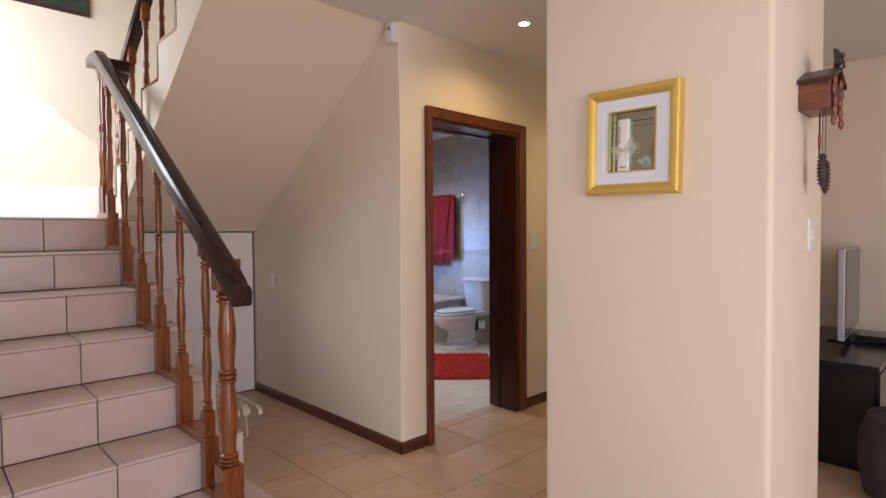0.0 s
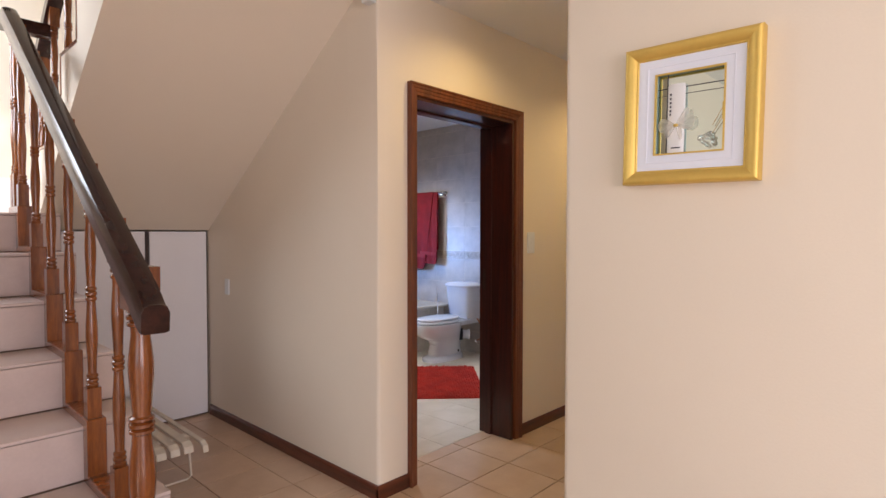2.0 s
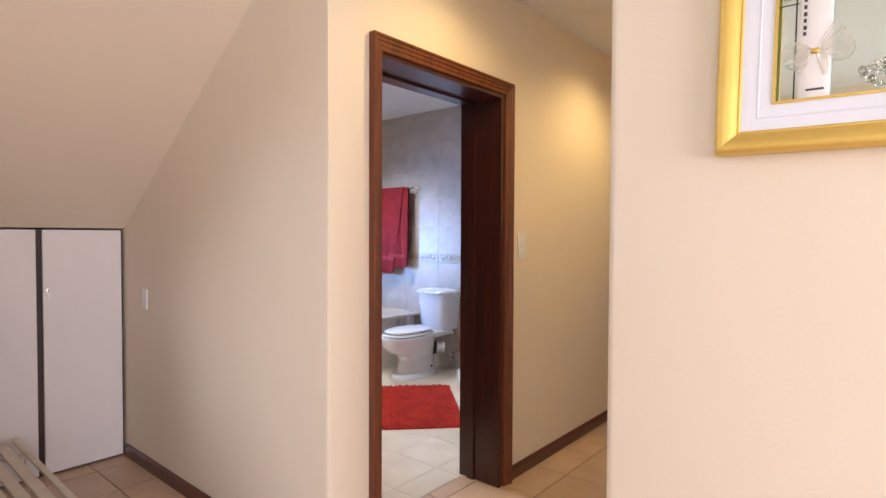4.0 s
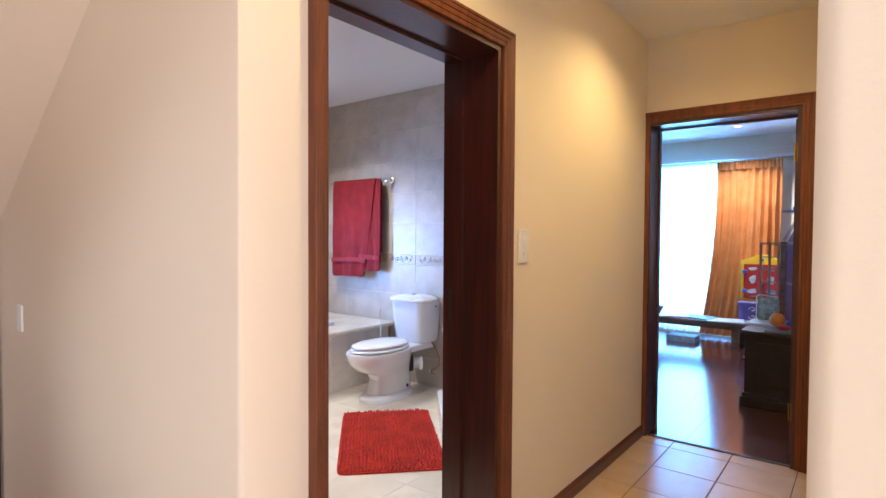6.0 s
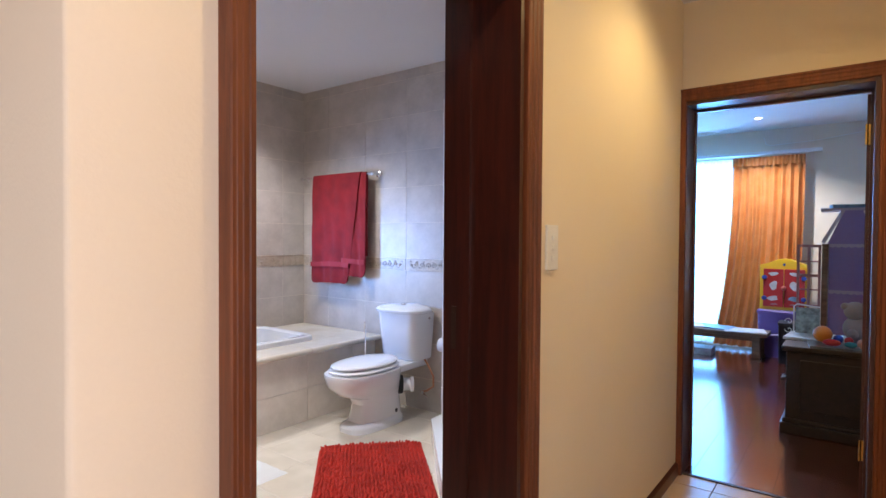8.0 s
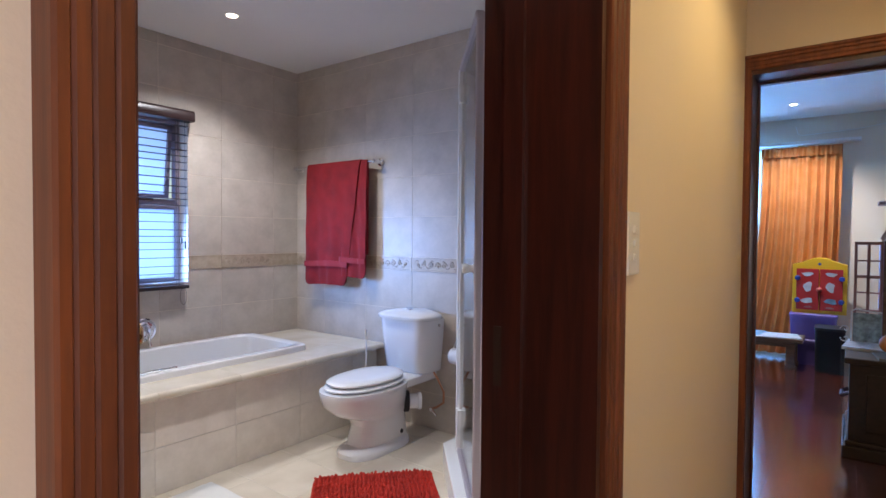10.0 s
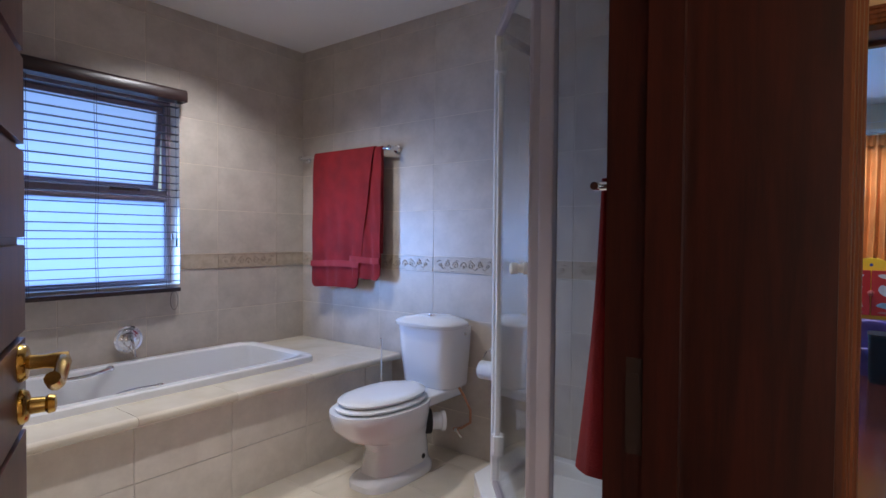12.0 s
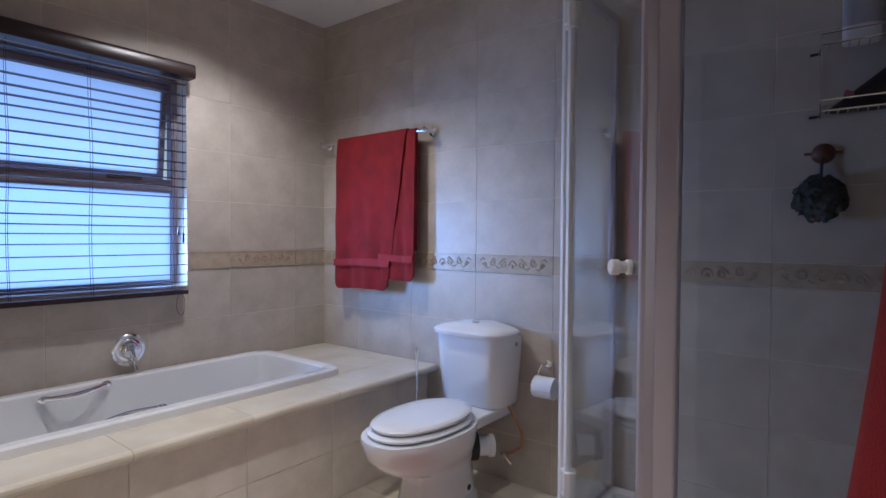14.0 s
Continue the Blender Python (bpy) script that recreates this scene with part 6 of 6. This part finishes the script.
simple("toy_ball", "small red toy ball on chest", "ball", (6.46, 1.875, CZ + 0.016), lambda bm: ball(bm, (0, 0, 0.026), 0.026, 14), RED_T)
simple("toy_rattle", "red toy rattle lying on chest", "toy", (6.33, 1.965, CZ + 0.016), lambda bm: ball(bm, (0, 0, 0.024), 0.024, 14, (1, 2.1, 0.95)), RED_T)
simple("toy_block", "teal plastic toy lying on chest", "toy", (6.33, 1.865, CZ + 0.016), lambda bm: ball(bm, (0, 0, 0.02), 0.022, 12, (1, 1.6, 0.9)), TEAL)
simple("toy_ball", "peach plastic toy ball on chest", "ball", (6.32, 1.800, CZ + 0.016), lambda bm: ball(bm, (0, 0, 0.034), 0.034, 14), plain("peach_plastic", (0.60, 0.30, 0.20)))


def plush(bm):
    ball(bm, (0, 0, 0.09), 0.09, 14, (0.8, 1, 1)), ball(bm, (-0.01, 0.02, 0.21), 0.065, 14), ball(bm, (-0.02, 0.075, 0.24), 0.026, 10), ball(bm, (-0.02, -0.035, 0.255), 0.026, 10), ball(bm, (-0.06, 0.03, 0.06), 0.035, 10, (1.4, 1, 1))


simple("soft_toy", "pale grey soft toy sitting on chest", "soft toy", (6.60, 1.825, CZ + 0.02), plush, plain("grey_plush", (0.36, 0.33, 0.30), 0.95, fine=200, bump=0.08))
# pink wooden play-house front leaning upright
panel = thing("toy_house", "pink wooden doll house front with window openings", "toy", (6.82, 2.125, CZ + 0.02), -8)
bm = bmesh.new()
for y0, y1, z0, z1 in ((-0.075, -0.06, 0, 0.66), (0.06, 0.075, 0, 0.66), (-0.008, 0.008, 0.02, 0.64), (-0.06, 0.06, 0, 0.02), (-0.06, 0.06, 0.64, 0.66), (-0.06, 0.06, 0.20, 0.215), (-0.06, 0.06, 0.42, 0.44), (-0.06, 0.06, 0.32, 0.33), (-0.06, 0.06, 0.53, 0.54)):
    box(bm, -0.010, 0.006, y0, y1, z0, z1)
part("frame", bm, PINK, panel)
part("back_board", boxes((0.008, 0.05, -0.115, -0.078, 0, 0.665)), BENCH_WOOD, panel, "brown wooden edge board")
stand = thing("wire_stand", "white scrolled wire stand with printed cloth", "stand", (6.78, 2.210, CZ + 0.02))
bm = tube(bmesh.new(), [(0, 0.0, 0.0), (0, 0.0, 0.20), (0, -0.02, 0.215), (0, -0.16, 0.20)], 0.005, 6)
for zc, s in ((0.05, 1), (0.05, -1)):
    tube(bm, [(0, 0.03 + (0.028 - 0.0024 * k) * math.cos(0.6 * k), zc + s * 0.03 + s * (0.028 - 0.0024 * k) * math.sin(0.6 * k)) for k in range(11)], 0.0035, 6)
part("wire", bm, WHITE_PLASTIC, stand, smooth=True)
part("cloth", boxes((0.01, 0.014, -0.16, -0.01, 0.0, 0.19)), plain("printed_pale_green_cloth", (0.42, 0.50, 0.47), 0.8, scale=26, vary=0.3), stand)
# tall lilac doll house
house = thing("doll_house", "tall lilac wooden doll house with scalloped trim", "toy", (7.08, 1.69, 0))
part("body", boxes((0, 0.30, 0.0, 0.362, 0, 1.27)), LILAC, house, bevel=0.004)
part("gable", prism(bmesh.new(), [(0.02, 1.272), (0.335, 1.272), (0.23, 1.53), (0.12, 1.53)], "x", 0.01, 0.29), LILAC, house)
for zt in (1.255, 0.90):
    bm = bmesh.new()
    sc = [(0.0, zt + 0.02), (0.362, zt + 0.02)] + [(0.362 - 0.362 * k / 36, zt - 0.008 * abs(math.sin(math.pi * k / 4))) for k in range(37)]
    prism(bm, sc, "x", -0.008, -0.002)
    part("scalloped_trim", bm, plain("pale_pink_trim", (0.56, 0.42, 0.44)), house, "pale scalloped trim")
bm = boxes((0.0, 0.30, 0.02, 0.38, 1.53, 1.55))
prism(bm, [(0.350, 1.275), (0.372, 1.29), (0.245, 1.545), (0.225, 1.53)], "x", -0.006, 0.0)
part("roof_trim", bm, plain("pale_pink_roof", (0.52, 0.38, 0.38)), house)
part("latch", boxes((-0.014, -0.001, 0.03, 0.10, 0.955, 0.972)), BRASS, house)
simple("toy_board", "blue and brown toy lying on doll house roof", "toy", (7.2, 1.89, 1.55), lambda bm: box(bm, -0.05, 0.05, -0.10, 0.12, 0.001, 0.03), PAPER_B, 15, False)
scoot = thing("toy_scooter", "pale blue toy scooter with black wheels on floor", "scooter", (6.60, 2.212, 0))
part("deck", boxes((-0.26, 0.28, -0.03, 0.03, 0.045, 0.07)), plain("pale_blue_metal", (0.16, 0.30, 0.52), 0.3), scoot, bevel=0.006)
for x in (-0.22, 0.33):
    part("wheel", turned(bmesh.new(), [(0.0005, -0.012), (0.03, -0.012), (0.035, -0.006), (0.035, 0.006), (0.03, 0.012), (0.0005, 0.012)], Matrix.Translation((x, 0, 0.035)) @ Matrix.Rotation(radians(90), 4, "X"), 20), BLACK_RUBBER, scoot, smooth=True)
simple("wall_ornament", "brown carved stick hanging on bedroom wall", "ornament", (9.335, 1.715, 1.98), lambda bm: tube(bm, [(0, 0, 0), (0.005, 0.01, 0.15), (0, -0.005, 0.30), (0, 0, 0.38)], 0.014, 8), BENCH_WOOD)
bm = tube(bmesh.new(), [(9.33, 2.72, 2.50), (9.33, 2.70, 2.42), (9.33, 2.66, 2.40), (9.33, 2.2, 2.42), (9.33, 1.80, 2.47)], 0.0035, 5)
tagged(link("cable", bm, WHITE_PLASTIC), "thin white cable running along bedroom wall", "cable")

# white tiled skirting on the landing
tagged(link("trim", boxes((-0.1, UW, 5.575, 5.6, 1.45, 1.735)), WHITE_PAINT, bevel=0.004), "tall white skirting along the landing wall", "trim", kind="structure")
# dark picture high on the landing wall
pic = thing("picture_frame", "dark framed picture high on landing wall", "picture", (0.95, 5.6, 3.22))
part("frame", frame_loop(bmesh.new(), -0.32, 0.26, 0.0, 0.60, [(0, 0.002), (0, 0.018), (0.03, 0.022), (0.03, 0.002)], lambda u, z, d: (u, -d, z), True), DARK_EDGE, pic)
part("print", boxes((-0.32, 0.26, -0.008, -0.003, 0.0, 0.60)), plain("dark_green_print", (0.05, 0.07, 0.05), 0.4, scale=9, vary=0.3), pic)

# ---------------------------------------------------------------- tiles, planks and borders
hx, hy = joints(-0.2, 5.145, 2.327, 0.335), joints(0.66, 2.86, 2.425, 0.335)
tiling(hall_floor, "z", -0.008, 1, hx, hy, 0.008, PINKISH, 0.005, holes=[(2.075, 5.2, 0.0, 1.50)], name="floor_tile")
tiling(hall_floor, "z", -0.008, 1, [x for x in joints(1.20, UW, 2.327, 0.335)], joints(2.86, 4.60, 2.425, 0.335), 0.008, PINKISH, 0.005, name="floor_tile")
tagged(part("rest_of_tiles", boxes((-2.5, -0.2, -3.0, 2.0, -0.006, 0.0), (-0.2, 8.8, -3.0, 0.66, -0.006, 0.0), (2.75, EW, 0.66, 1.25, -0.006, 0.0)), PINKISH, hall_floor), kind="stuff")
tiling(bath_floor, "z", -0.006, 1, joints(UWB, EW, 3.95, 0.34), joints(2.862, 4.95, 4.39, 0.34), 0.006, BATH_FLOOR, 0.003, name="floor_tile")

WALL_ROWS = ([0.0, 0.24, 0.51, 0.78, 1.048], [1.141, 1.416, 1.691, 1.966, 2.241, 2.516, CEIL])
for rows in WALL_ROWS:
    tiling(W_N, "y", BN, -1, tiles_n, rows, 0.0018, BATH_TILE, 0.002, holes=[window_hole], name="wall_tile")
    tiling(W_E, "x", EW, -1, tiles_e, rows, 0.0018, BATH_TILE, 0.002, name="wall_tile")
    tiling(W_S, "y", DWB, 1, joints(UWB, EW, 4.457, 0.44), rows, 0.0018, BATH_TILE, 0.002, holes=[(D1[0] - 0.066, D1[1] + 0.066, 0, D1[2] + 0.066)], name="wall_tile")

BORDERS = {}


def border_tile(parent, w, m):
    """A tan border tile with raised leaf scrolls."""
    key = round(w, 3)
    if key not in BORDERS:
        h = 0.090
        bm = bmesh.new()
        box(bm, -w / 2, w / 2, -h / 2, h / 2, 0, 0.006)
        box(bm, -w / 2, w / 2, h / 2 - 0.007, h / 2 - 0.002, 0.006, 0.0085)
        box(bm, -w / 2, w / 2, -h / 2 + 0.002, -h / 2 + 0.007, 0.006, 0.0085)
        plain_faces = len(bm.faces)
        if w > 0.3:
            for s in (-1, 1):
                for cx, cy, r0, flip in ((0.055, -0.004, 0.022, 1), (0.115, 0.006, 0.019, -1), (0.165, -0.006, 0.013, 1)):
                    pts = []
                    for k in range(17):
                        a = 0.55 * k
                        r = r0 * (1 - k / 19)
                        pts.append((s * (cx + r * math.cos(a)), cy + flip * r * math.sin(a), 0.0065))
                    tube(bm, pts, 0.0034, 5)
                for k in range(5):
                    x0 = s * (0.035 + 0.032 * k)
                    tube(bm, [(x0, 0.020 * (-1) ** k, 0.0065), (x0 + s * 0.014, 0.026 * (-1) ** k, 0.0075), (x0 + s * 0.030, 0.014 * (-1) ** k, 0.0065)], 0.0030, 5)
            for k in range(7):
                a = math.pi * (k + 0.5) / 7
                ball(bm, (0.020 * math.cos(a), -0.012 + 0.026 * math.sin(a), 0.006), 0.009, 6, (0.7, 0.7, 0.45))
            ball(bm, (0, -0.012, 0.006), 0.011, 8, (1, 1, 0.5))
        bmesh.ops.recalc_face_normals(bm, faces=bm.faces)
        bm.faces.ensure_lookup_table()
        for f in bm.faces[plain_faces:]:
            f.material_index = 1
        me = bpy.data.meshes.new("border_tile")
        bm.to_mesh(me)
        bm.free()
        me.materials.append(BORDER), me.materials.append(RELIEF)
        BORDERS[key] = me
    ob = new("border_tile", BORDERS[key])
    ob.parent, ob.matrix_basis = parent, m


for a, b in zip(tiles_n, tiles_n[1:]):
    a2 = max(a, WX1) if a < WX1 < b else a
    if b <= WX0 or a2 >= WX1:
        border_tile(W_N, b - a2 - 0.003, pose((a2 + b) / 2, BN, 1.0945, 90))
for a, b in zip(tiles_e, tiles_e[1:]):
    border_tile(W_E, b - a - 0.003, Matrix.Translation((EW, (a + b) / 2, 1.0945)) @ Matrix(((0, 0, -1, 0), (-1, 0, 0, 0), (0, 1, 0, 0), (0, 0, 0, 1))))

# laminate planks
rng = random.Random(31)
yy0 = 1.2
while yy0 < 5.0:
    xx0 = EW + 0.03 - rng.uniform(0, 1.1)
    while xx0 < 9.35:
        a, b = max(xx0, EW + 0.03), min(xx0 + 1.28, 9.35)
        if b - a > 0.05:
            tile(bed_floor, round(b - a, 2) - 0.0003, 0.1947, 0.006, LAMINATE, pose((a + b) / 2, yy0 + 0.0975, -0.006), "plank")
        xx0 += 1.28
    yy0 += 0.195
